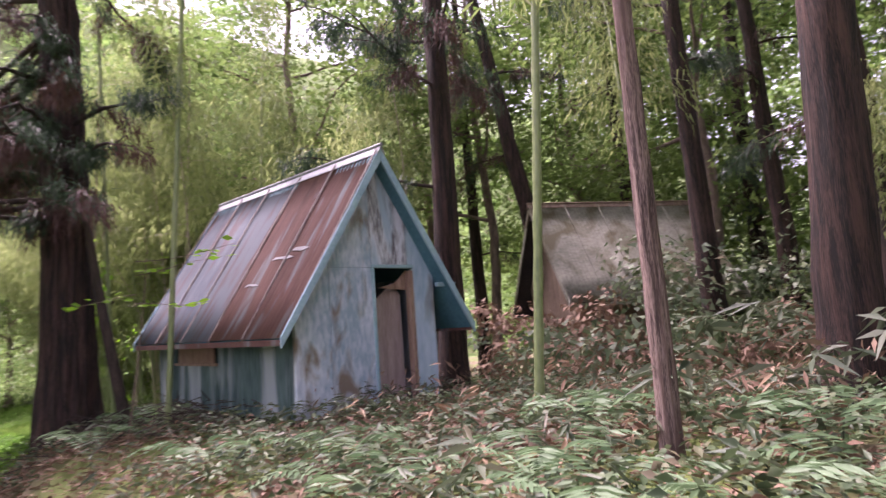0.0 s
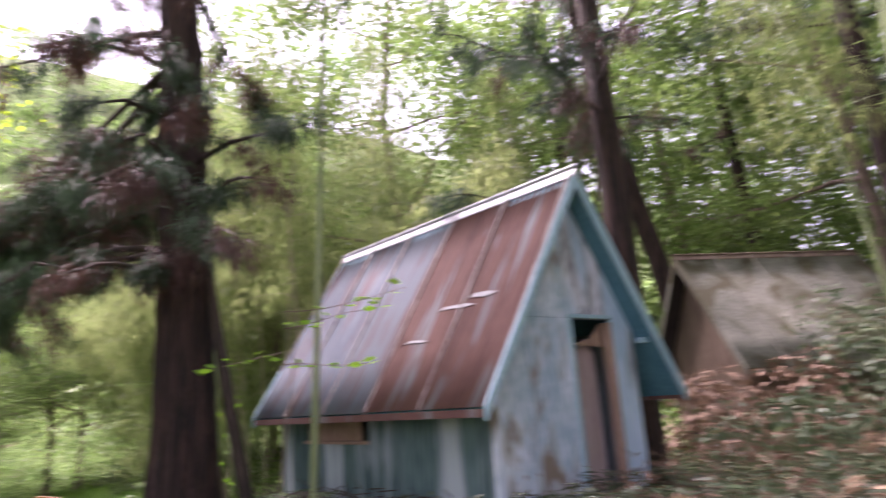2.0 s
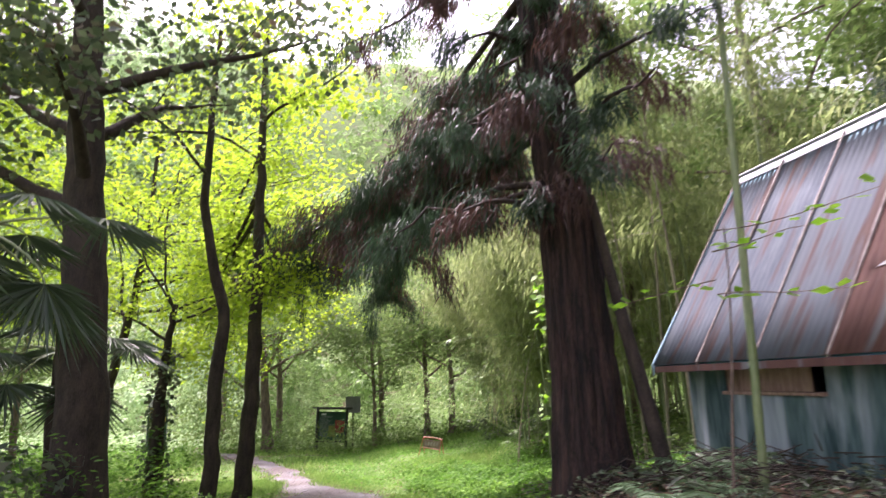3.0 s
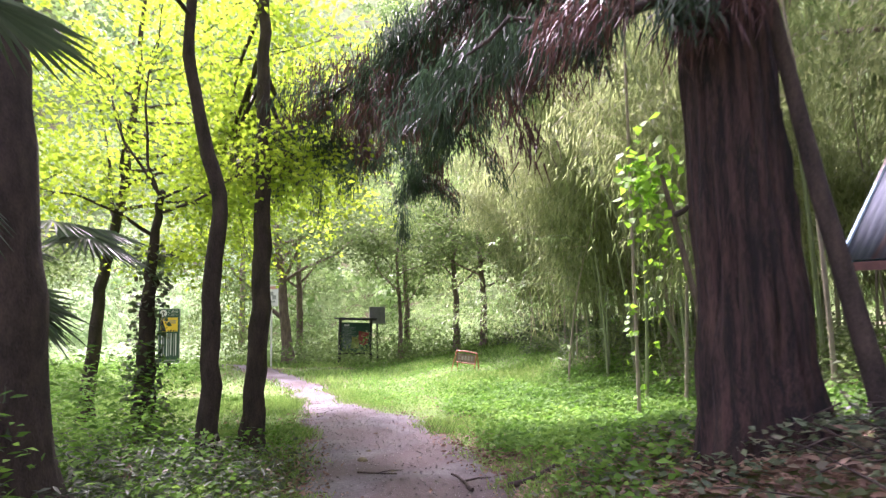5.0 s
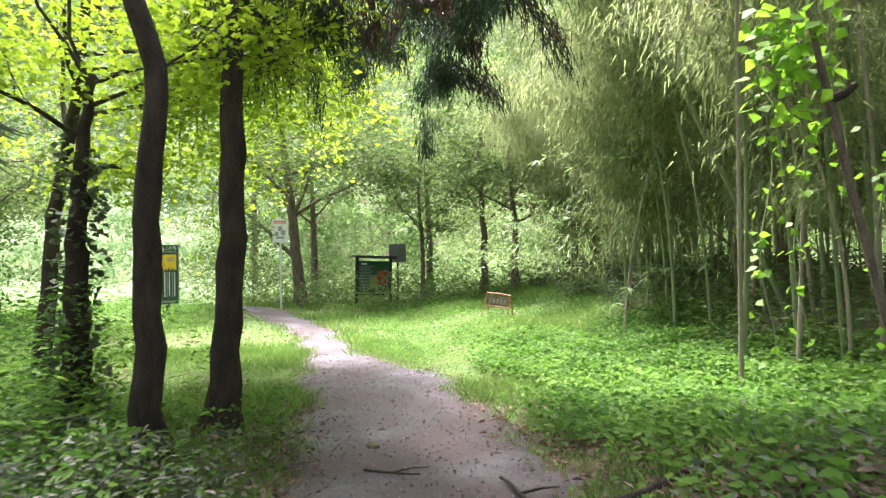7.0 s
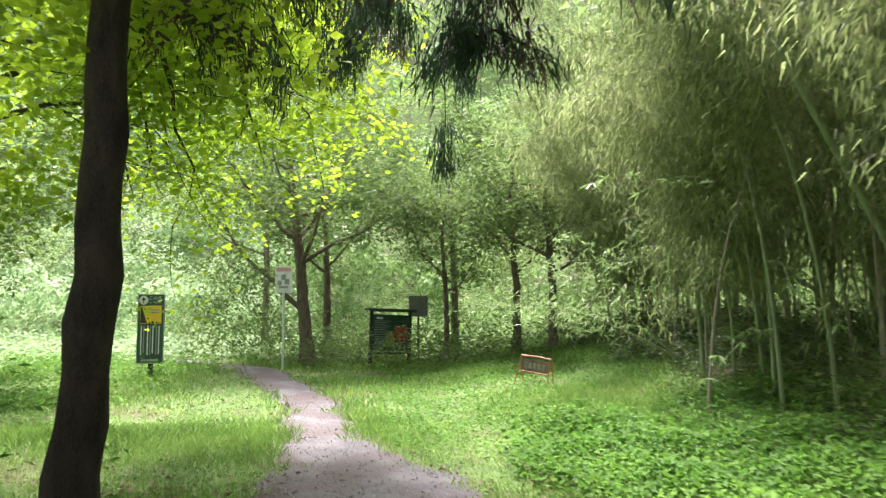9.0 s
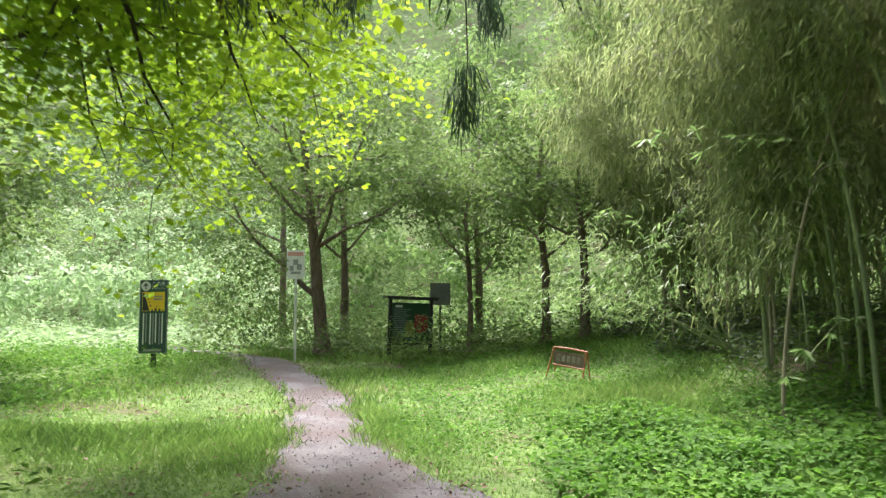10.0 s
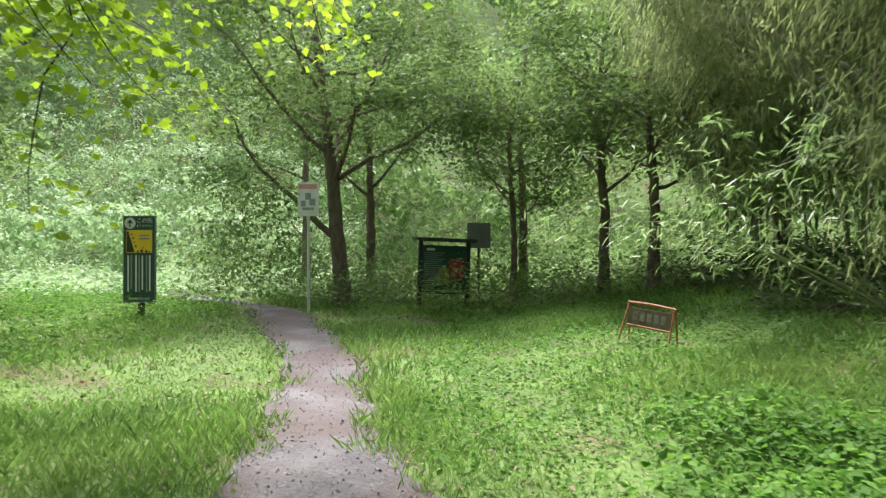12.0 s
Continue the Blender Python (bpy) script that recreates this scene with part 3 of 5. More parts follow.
def broad_tree(name, base, spine, r0, label, bark, leaf, n_limbs=7, first=0.45, reach=2.2, per_twig=70, size=0.09, sigma=0.32, lift=0.04, twigs=6, seed=1, ridges=0, ivy=0, limbs=(), flat=0.6, simple=False):
    """A broadleaved tree: spine gives the trunk's offsets from its base; limbs: extra (start fraction, direction, length)."""
    g = np.random.default_rng(seed)
    z = float(ground_z(base[0], base[1])) - 0.06
    t = thing(name, base[0], base[1], z, label, "tree")
    spine = np.array([(0, 0, 0), *spine], float)
    s = np.concatenate([[0], np.cumsum(np.linalg.norm(np.diff(spine, axis=0), axis=1))])
    f = np.linspace(0, 1, 34)
    line = np.stack([np.interp(f * s[-1], s, spine[:, k]) for k in range(3)], -1)
    line[1:-1] += g.normal(size=(32, 3)) * (0.012, 0.012, 0)
    rad = r0 * (1 - 0.72 * f) * (1 + 0.7 * np.exp(-f * s[-1] / 0.22))
    part("trunk", Tubes().add(line, rad, 18, 0.05, ridges).mesh("trunk"), bark, t)
    wood, pts = Tubes(), []
    plan = [(first + (1 - first) * (k + g.uniform(0, 1)) / n_limbs, (math.cos(k * 2.4 + seed), math.sin(k * 2.4 + seed), g.uniform(0.1, 0.7)), reach * g.uniform(0.7, 1.2)) for k in range(n_limbs)] + list(limbs)
    for fr, d, length in plan:
        i = min(33, int(fr * 33))
        if length:
            limb = bend(line[i], d, length, 7, 0.16, lift, g)
        else:
            w = np.linspace(0, 1, 8)[:, None]
            tip = np.array((d[0] - base[0], d[1] - base[1], d[2] - z))
            limb = line[i] * (1 - w) + tip * w + np.array((0, 0, 0.8)) * w * (1 - w) + g.normal(size=(8, 3)) * 0.09 * w
            length = float(np.linalg.norm(tip - line[i]))
        part("limb", Tubes().add(limb, np.linspace(max(0.012, rad[i] * 0.5), 0.006, 8), 7).mesh("limb"), bark, t)
        for _ in range(twigs):
            k = g.integers(2, 8)
            tw = bend(limb[k], unit(limb[k] - limb[k - 1]) + g.normal(size=3) * (0.8, 0.8, 0.4), min(length, 4.0) * g.uniform(0.25, 0.45), 4, 0.2, 0.0, g)
            wood.add(tw, np.linspace(0.008, 0.003, 5), 4)
            c = tw[g.integers(1, 5, per_twig)]
            pts.append(c + g.normal(size=(per_twig, 3)) * (sigma, sigma, sigma * flat))
    tagged(part("twig_spray", wood.mesh("twig_spray"), bark, t), kind="stuff")
    p = np.concatenate(pts)
    part("crown", leaves("crown", p, headings(len(p), -0.25, 0.4), RNG.uniform(0.7, 1.3, len(p)) * size, size * 0.75, 0.12, simple=simple), leaf, t)
    if ivy:
        k = g.integers(2, 26, ivy)
        a = g.uniform(0, 6.28, ivy)
        out = np.stack([np.cos(a), np.sin(a), 0 * a], -1)
        p = line[k] + out * (rad[k] + g.uniform(0.0, 0.12, ivy))[:, None] + g.normal(size=(ivy, 3)) * (0.01, 0.01, 0.08)
        part("ivy", leaves("ivy", p, out + g.normal(size=(ivy, 3)) * 0.5 + (0, 0, -0.4), 0.08, 0.075), L_UNDER, t, "dark ivy climbing the trunk")
    return t


def needles(g, line, n, length=0.34, hang=0.7, spread=0.10):
    """Hanging sprays along a branch: base points and directions."""
    k = g.integers(1, len(line), n)
    w = g.uniform(0, 1, (n, 1))
    p = line[k - 1] * (1 - w) + line[k] * w + g.normal(size=(n, 3)) * spread
    d = g.normal(size=(n, 3)) * 0.45 + unit(line[k] - line[k - 1]) * 0.45 + np.array((0, 0, -hang))
    return p, d


def cedar(name, base, height, r0, label, lean=(0, 0), n_limbs=14, first=2.2, reach=2.6, seed=1, limbs=(), per=220, dry=0.15, flare=0.6, bark=None, ridges=13, furrow=0.07, sides=28):
    g = np.random.default_rng(seed)
    z = float(ground_z(base[0], base[1])) - 0.08
    t = thing(name, base[0], base[1], z, label, "tree")
    f = np.linspace(0, 1, 48)
    line = np.stack([lean[0] * f * height, lean[1] * f * height, f * height], -1) + np.cumsum(g.normal(size=(48, 3)) * (0.008, 0.008, 0), 0) * min(1.0, r0 / 0.2)
    rad = r0 * (1 - 0.75 * f) * (1 + flare * np.exp(-f * height / 0.45))
    part("trunk", Tubes().add(line, rad, sides, furrow, ridges).mesh("trunk"), bark or M_CEDAR_BARK, t)
    wood, P, D = Tubes(), [], []
    plan = [(first + (height - first) * ((k + g.uniform(0, 0.9)) / n_limbs), (math.cos(k * 2.4 + seed), math.sin(k * 2.4 + seed), g.uniform(-0.1, 0.25)), reach * g.uniform(0.6, 1.15)) for k in range(n_limbs)] + list(limbs)
    for h, d, length in plan:
        i = min(46, int(h / height * 47))
        shrink = max(0.35, 1 - 0.55 * h / height)
        if length:
            limb = bend(line[i], d, length * shrink, 8, 0.10, -0.02, g)
        else:
            w = np.linspace(0, 1, 9)[:, None]
            tip = np.array(d)
            limb = line[i] * (1 - w) + tip * w + np.array((0, 0, 0.45)) * w * (1 - w) + g.normal(size=(9, 3)) * 0.05 * w
            length = float(np.linalg.norm(tip - line[i]))
        part("limb", Tubes().add(limb, np.linspace(max(0.015, r0 * 0.16), 0.008, 9), 7).mesh("limb"), M_DARK_BARK, t)
        for _ in range(max(4, int(length * 3.2))):
            k = g.integers(2, 9)
            sub = bend(limb[k], unit(limb[k] - limb[k - 1]) * 0.6 + g.normal(size=3) * (0.75, 0.75, 0.25), min(length, 3.0) * g.uniform(0.16, 0.36), 5, 0.15, -0.09, g)
            wood.add(sub, np.linspace(0.009, 0.003, 6), 4)
            p, dd = needles(g, sub, per, spread=0.075)
            P.append(p)
            D.append(dd)
    tagged(part("twig_spray", wood.mesh("twig_spray"), M_DARK_BARK, t), kind="stuff")
    order = g.permutation(len(P))
    P, D = np.concatenate([P[k] for k in order]), np.concatenate([D[k] for k in order])
    cut = int(len(P) * (1 - dry))
    part("crown", leaves("crown", P[:cut], D[:cut], RNG.uniform(0.08, 0.18, cut), 0.017, 0.2, 0.25, simple=True), L_CEDAR, t)
    n = len(P) - cut
    if n:
        part("dry_sprays", leaves("dry_sprays", P[cut:] - (0, 0, 0.06), D[cut:], RNG.uniform(0.08, 0.18, n), 0.017, 0.2, 0.3, simple=True), L_CEDAR_DRY, t, "withered red-brown needle sprays")
    return t


big = (-4.79, 8.42)
to = lambda x, y, z: ((x - big[0], y - big[1], z - 0.74), 0)
# The 20 spread limbs above 6 m are unseen, added to shade the bank.
cedar("cedar_tree", big, 15, 0.302, "massive dark cedar with fluted red-brown bark beside the path", (-0.04, -0.005), 20, 6.2, 4.6, 3,
      [(4.3, *to(-8.3, 10.4, 4.1)), (4.6, *to(-8.9, 10.9, 4.5)), (5.2, *to(-9.6, 11.4, 5.0)), (4.0, *to(-8.2, 9.6, 3.9)), (4.8, *to(-7.6, 10.6, 4.6)), (6.0, *to(-11.3, 13.4, 4.75)), (5.7, *to(-10.3, 13.2, 4.9)), (5.9, *to(-12.2, 12.9, 4.75)),
       (3.4, *to(-7.0, 7.9, 3.3)), (3.2, *to(-6.3, 7.2, 3.4)), (3.0, *to(-5.3, 6.9, 3.3)), (3.8, *to(-3.6, 7.3, 4.3)), (4.2, *to(-6.4, 8.2, 4.6)), (3.6, *to(-4.6, 6.7, 4.4)), (3.3, *to(-3.9, 6.9, 3.5)), (4.2, *to(-4.9, 7.0, 4.7)), (4.6, *to(-4.1, 7.1, 5.1)), (4.9, *to(-5.5, 7.3, 5.3)), (5.4, *to(-4.7, 7.1, 5.9)), (4.0, *to(-5.9, 7.7, 4.5)), (5.6, *to(-5.9, 7.4, 6.2)), (4.4, *to(-3.5, 7.6, 4.9)), (5.6, *to(-10.9, 12.4, 5.2)), (4.4, *to(-9.7, 11.6, 3.8)), (4.7, *to(-11.2, 10.8, 4.2)), (4.9, *to(-10.5, 11.7, 4.4)), (4.6, *to(-11.8, 10.5, 4.25)), (4.5, *to(-10.9, 10.0, 4.1)), (5.0, *to(-9.8, 12.0, 4.6)), (4.6, *to(-10.4, 10.4, 4.2))], 190, 0.32, 0.42, sides=56, ridges=19, furrow=0.13)
# Crown widened, mostly above the view, to throw shade on hut and bank.
cedar("cedar_tree", (0.03, 8.87), 17, 0.178, "tall straight cedar with red-brown bark behind the hut", (0.022, 0.0), 18, 4.6, 4.2, 5, [(3.2, (-1, -0.1, 0.15), 2.0), (4.6, (-0.8, -0.7, 0.2), 2.2), (5.2, (-1, 0.2, 0.2), 2.6)], 170, 0.3, 0.3)
cedar("cedar_tree", (2.6, 14.6), 15, 0.22, "dark cedar leaning beyond the grey hut", (-0.17, 0.0), 9, 4.4, 2.4, 8, (), 150, 0.3, 0.3)
# High limbs from 6 m are out of view, added as a sun blocker.
cedar("cedar_tree", (2.73, 4.63), 16, 0.205, "thick cedar on the bank above the bamboo grass", (0.068, -0.058), 14, 6.0, 5.0, 11, (), 170, 0.3, 0.3)
cedar("cedar_tree", (3.95, 5.3), 16, 0.2, "cedar standing close behind a thicker one on the bank", (0.05, -0.05), 6, 5.0, 2.4, 12, (), 140, 0.3, 0.3)
cedar("cedar_tree", (4.1, 10.2), 16, 0.18, "tall cedar in the dim wood behind the grey hut", (-0.02, 0.0), 9, 4.4, 2.5, 13, (), 150, 0.3, 0.3)
for k, (x, y, r) in enumerate(((6.6, 12.5, 0.2), (5.6, 8.2, 0.17), (8.4, 9.6, 0.22), (7.5, 15.5, 0.22), (5.0, 17.0, 0.2), (1.0, 19.0, 0.2), (9.5, 5.5, 0.22), (6.2, 5.2, 0.16), (10.5, 13.0, 0.2))):
    cedar("cedar_tree", (x, y), 14 + k % 3, r, "tall cedar trunk in the dim wood", (-0.02 + 0.01 * (k % 4), 0.01), 8, 3.6, 2.4, 20 + k, (), 110, 0.3, 0.3, sides=16, ridges=9)

# Wide crown above 6.4 m is made up: unseen, it shades the bank.
cedar("peeling_tree", (1.05, 3.35), 12, 0.053, "slender conifer with peeling pinkish bark on the bank", (0.012, -0.004), 16, 6.4, 5.5, 31, (), 200, 0.2, 0.12, bark=M_PEEL_BARK, ridges=9, furrow=0.12, sides=24)
broad_tree("dark_tree", (-9.05, 5.95), [(-0.04, -0.06, 1.2), (-0.16, -0.24, 4), (-0.4, -0.5, 9)], 0.27, "dark rough-barked tree on the shaded side of the path", M_DARK_BARK, L_UNDER, 14, 0.36, 2.4, 80, seed=41, ridges=9, size=0.12)
# three trunks beside the path; the tallest carries the bright leaves that hang over the clearing
broad_tree("slender_tree", (-10.08, 8.26), [(0.0, 0.0, 1.2), (0.02, 0.02, 2.4), (0.06, 0.08, 2.9), (-0.05, -0.08, 3.5), (-0.2, -0.2, 4.6), (-0.3, 0.0, 7.5)], 0.112, "slender crooked tree with smooth brown bark", M_DARK_BARK, L_MAPLE, 5, 0.62, 2.6, 120, 0.085, seed=43, flat=0.3)
broad_tree("slender_tree", (-10.66, 9.26), [(0.05, 0.06, 0.9), (0.09, 0.11, 1.9), (0.09, 0.12, 4.4), (0.0, 0.2, 8.5)], 0.135, "slender dark trunk leaning beside the gravel path", M_DARK_BARK, L_MAPLE, 3, 0.75, 2.4, 95, 0.1, 0.28, seed=44, flat=0.4, twigs=9,
           limbs=((0.50, (-13.9, 13.8, 4.1), 0), (0.52, (-15.0, 12.5, 3.1), 0), (0.54, (-14.3, 13.2, 3.8), 0), (0.56, (-13.2, 12.5, 4.0), 0), (0.58, (-15.6, 12.2, 3.3), 0), (0.60, (-14.8, 14.4, 4.7), 0), (0.62, (-15.3, 11.8, 3.1), 0), (0.64, (-13.0, 11.2, 4.3), 0), (0.66, (-16.1, 12.8, 3.6), 0), (0.68, (-14.6, 12.6, 3.6), 0), (0.70, (-14.9, 11.7, 4.2), 0)))
broad_tree("ivy_tree", (-11.57, 8.46), [(0.0, 0.0, 1.5), (0.03, 0.05, 2.5), (0.08, 0.12, 3.15)], 0.135, "forked dark tree wrapped in ivy", M_DARK_BARK, L_MAPLE, 3, 0.7, 1.6, 150, 0.08, seed=46, ivy=480, flat=0.3, limbs=((0.98, (-0.27, -0.5, 1.15), 3.2), (0.98, (0.45, 0.8, 0.5), 2.0), (0.99, (-0.6, 0.1, 0.8), 3.2)))
broad_tree("maple_tree", (-15.4, 9.8), [(0.1, 0.1, 2), (0.5, 0.3, 4.2), (0.6, 0.5, 7.5)], 0.12, "young maple with bright yellow-green leaves over the path", M_DARK_BARK, L_MAPLE, 6, 0.42, 3.4, 110, 0.095, 0.36, seed=47, twigs=8, flat=0.3, limbs=((0.55, (0.75, 0.6, 0.15), 3.4), (0.6, (0.4, 0.9, 0.1), 3.2), (0.5, (0.9, 0.2, 0.1), 2.8), (0.7, (0.5, 0.5, 0.0), 3.6), (0.62, (0.4, 0.95, 0.05), 4.8), (0.75, (0.2, 1.0, 0.1), 4.6), (0.8, (0.9, 0.5, 0.2), 4.0), (0.68, (-0.2, 1.0, 0.15), 4.2)))
broad_tree("clearing_tree", (-21.86, 20.4), [(-0.04, -0.06, 1.2), (-0.12, -0.15, 2.4), (-0.24, -0.3, 4.4), (-0.5, -0.6, 7.5)], 0.2, "spreading grey-barked tree at the edge of the clearing", M_GREY_BARK, L_BROAD, 12, 0.4, 4.0, 150, 0.11, 0.5, seed=50, twigs=9, flat=0.22, simple=True, limbs=((0.24, (-0.6, -0.75, 0.62), 4.2), (0.5, (0.5, 0.62, 0.95), 4.2), (0.45, (-0.7, 0.2, 0.5), 3.6), (0.4, (0.6, 0.7, 0.4), 3.6)))
for k, (x, y, h, r, leaf) in enumerate(((-24.4, 12.6, 5.5, 0.08, L_BROAD), (-26.5, 10.5, 7, 0.1, L_BROAD), (-19.3, 23.6, 5.5, 0.09, L_BROAD), (-17.2, 24.2, 6.5, 0.13, L_BROAD), (-15.8, 23.8, 6, 0.13, L_BROAD), (-24.5, 23.5, 7, 0.16, L_BROAD), (-22.2, 11.6, 6.0, 0.09, L_BROAD), (-17.6, 8.2, 7, 0.1, L_MAPLE), (-14.0, 5.2, 7, 0.12, L_MAPLE), (-12.5, 2.0, 7.5, 0.14, L_BROAD), (-18.5, 4.0, 8, 0.14, L_PALE), (-24.0, 7.0, 8, 0.14, L_PALE), (-20.8, 26.0, 7, 0.14, L_BROAD), (-13.8, 25.5, 8, 0.16, L_BROAD))):
    broad_tree("edge_tree", (x, y), [(0.1, -0.1, h * 0.3), (-0.2, 0.1, h * 0.7), (0.1, 0.1, h)], r, "leafy tree on the far edge of the clearing", M_GREY_BARK, leaf, 9, 0.3, 2.8, 130, 0.115, 0.45, seed=60 + k, twigs=7, flat=0.3, simple=True)


for k, (x, y, h) in enumerate(((-3.4, 15.5, 12), (-7.5, 19.0, 12), (1.2, 17.5, 13), (-11.5, 23.5, 12), (4.5, 21.0, 13), (8.8, 18.5, 12), (11.0, 9.0, 12), (9.0, 2.5, 12), (-14.5, 4.0, 12), (-19.5, 8.6, 12), (-30.0, 25.0, 12), (-12.0, -1.5, 14), (-17.5, 0.5, 14), (-22.5, 3.5, 14), (5.5, 13.5, 13), (-0.5, 20.5, 14))):
    broad_tree("tall_tree", (x, y), [(0.2, -0.1, h * 0.3), (-0.2, 0.1, h * 0.7), (0.1, 0.1, h)], 0.15, "tall pale-leaved tree in the wood behind the huts", M_GREY_BARK, L_PALE if k % 2 else L_BROAD, 11, 0.34, 4.2, 80, 0.17, 0.5, seed=120 + k, twigs=8, flat=0.35, simple=True)


# ---- bamboo ----
def bamboo(seed, height, r0, arch, leaf_n, mat_c, low=0.34):
    """One bamboo: a ringed culm that arches towards +x, and its drooping leaves."""
    g = np.random.default_rng(seed)
    t = thing("bamboo", 0, 0, 0, "green bamboo with an arching leafy top", "bamboo", "bamboo grove")
    n = int(height / 0.24)
    f = np.linspace(0, 1, n)
    line = np.stack([arch * f ** 2.4 * height, 0.03 * np.sin(f * 5 + seed), height * f * (1 - 0.22 * abs(arch) * f ** 2)], -1)
    rad = r0 * (1 - 0.8 * f)
    rad[1::2] *= 0.97
    rad[::2] *= 1.05
    part("culm", Tubes().add(line, rad, 8).mesh("culm"), mat_c, t)
    P, D, wood = [], [], Tubes()
    m = 26
    for k in range(m):
        fr = low + (1 - low) * (k + g.uniform(0, 1)) / m
        i = min(n - 1, int(fr * n))
        a = g.uniform(0, 6.28)
        br = bend(line[i], (math.cos(a), math.sin(a), 0.55), g.uniform(0.7, 1.7) * (1.1 - 0.4 * fr), 5, 0.12, -0.2, g)
        wood.add(br, np.linspace(0.006, 0.002, 6), 3)
        p, d = needles(g, br, leaf_n // m, spread=0.16)
        P.append(p)
        D.append(d)
    tagged(part("twig_spray", wood.mesh("twig_spray"), mat_c, t), kind="stuff")
    P, D = np.concatenate(P), np.concatenate(D)
    part("foliage", leaves("foliage", P, D, RNG.uniform(0.11, 0.19, len(P)), 0.026, 0.1, 0.25, simple=True), L_BAMBOO, t)
    return t


kinds = [bamboo(80, 7.5, 0.030, 0.28, 2300, M_CULM, 0.46), bamboo(81, 9.0, 0.036, 0.18, 2300, M_CULM, 0.46), bamboo(82, 6.0, 0.024, 0.45, 2700, M_CULM_OLD, 0.3), bamboo(83, 8.0, 0.030, 0.10, 2300, M_CULM_OLD, 0.44), bamboo(84, 5.0, 0.020, 0.5, 2700, M_CULM, 0.26)]
g = np.random.default_rng(5)
spots = []
for k in range(160):
    u = g.uniform(10.5, 31)
    v = g.uniform(4.0, 12.5) if k % 3 else g.uniform(3.6, 6.5)
    if u > 20:
        v += 0.2 * (u - 20)
    if u < 13.5 and v < 6.0 or u < 17 and k % 3:
        continue
    spots.append((u, v))
for k, (u, v) in enumerate(spots):
    x, y = along(u, v)
    m = pose(x, y, float(ground_z(x, y)) - 0.05, g.normal() * 3, g.normal() * 3, 220 + g.normal() * 55)
    which = k % 5
    if k < 5:
        kinds[k].matrix_basis = m
    else:
        copy_thing(kinds[which], m)
for k in range(45):
    x, y = along(g.uniform(15.5, 28), g.uniform(6.5, 13))
    copy_thing(kinds[k % 5], pose(x, y, float(ground_z(x, y)) - 0.05, g.normal() * 4, g.normal() * 4, 220 + g.normal() * 60))
for x, y, kind, rz in ((-6.0, 16.0, 1, 200), (-5.2, 14.4, 1, 190), (-4.6, 12.0, 3, 170), (-2.0, 13.2, 0, 150), (-0.6, 12.6, 3, 120), (-3.2, 11.6, 1, 100), (-1.4, 15.5, 1, 100), (2.6, 8.4, 0, 80)):
    copy_thing(kinds[kind], pose(x, y, float(ground_z(x, y)) - 0.05, 0, 0, rz))
for x, y, kind, rz, size in ((3.9, 3.6, 2, 20, 0.6), (4.6, 6.2, 4, 60, 0.8), (5.6, 4.0, 2, 40, 0.7)):
    copy_thing(kinds[kind], pose(x, y, float(ground_z(x, y)) - 0.05, 0, 0, rz)).scale = (size, size, size)


def lone_culm(base, tip, r, material, label, bow=0.0, twigs=0, seed=1):
    """A single culm between two places, ringed at its joints, with a few leafy twigs near its top."""
    g = np.random.default_rng(seed)
    base, tip = np.array(base, float), np.array(tip, float)
    t = thing("bamboo", *base, label, "bamboo", "single bamboo culms")
    n = max(8, int(np.linalg.norm(tip - base) / 0.13))
    f = np.linspace(0, 1, n)[:, None]
    line = (tip - base) * f + np.array((0, 0, 1)) * bow * f * (1 - f)
    rad = r * (1 - 0.4 * f[:, 0]) * np.where(np.arange(n) % 3 == 0, 1.12, 1.0)
    part("culm", Tubes().add(line, rad, 10).mesh("culm"), material, t)
    P, D = [], []
    for k in range(twigs):
        br = bend(line[g.integers(n // 2, n)], (g.normal(), g.normal(), 0.4), g.uniform(0.5, 1.1), 5, 0.12, -0.15, g)
        part("twig", Tubes().add(br, np.linspace(0.005, 0.002, 6), 4).mesh("twig"), material, t)
        p, d = needles(g, br, 60, spread=0.12)
        P.append(p)
        D.append(d)
    if twigs:
        P, D = np.concatenate(P), np.concatenate(D)
        part("foliage", leaves("foliage", P, D, g.uniform(0.1, 0.18, len(P)), 0.024, 0.1, 0.25), L_BAMBOO, t)
    return t


lone_culm((-3.24, 7.6, 0.7), (-2.95, 7.6, 8.0), 0.034, M_CULM, "tall green bamboo culm beside the blue hut", twigs=10, seed=2)
lone_culm((0.58, 4.8, 0.85), (1.1, 4.6, 7.5), 0.036, M_CULM, "straight green bamboo culm on the bank", twigs=8, seed=3)
lone_culm((-7.05, 13.02, 0.3), (-6.95, 13.05, 8.0), 0.026, M_CULM_OLD, "thin upright dead bamboo culm at the grove's edge", twigs=4, seed=4)
lone_culm((-6.9, 15.6, 0.6), (-9.6, 14.6, 7.6), 0.034, M_CULM, "bare bamboo culm leaning across the grove", 0.5, seed=5)
lone_culm((-8.6, 20.8, 1.7), (-13.4, 21.7, 5.3), 0.04, M_CULM_OLD, "fallen pale bamboo culm caught in the grove", 0.3, seed=6)
lone_culm((-5.35, 10.6, 0.7), (-5.75, 10.7, 8.0), 0.034, M_CULM, "thick green bamboo culm behind the big cedar", twigs=5, seed=7)
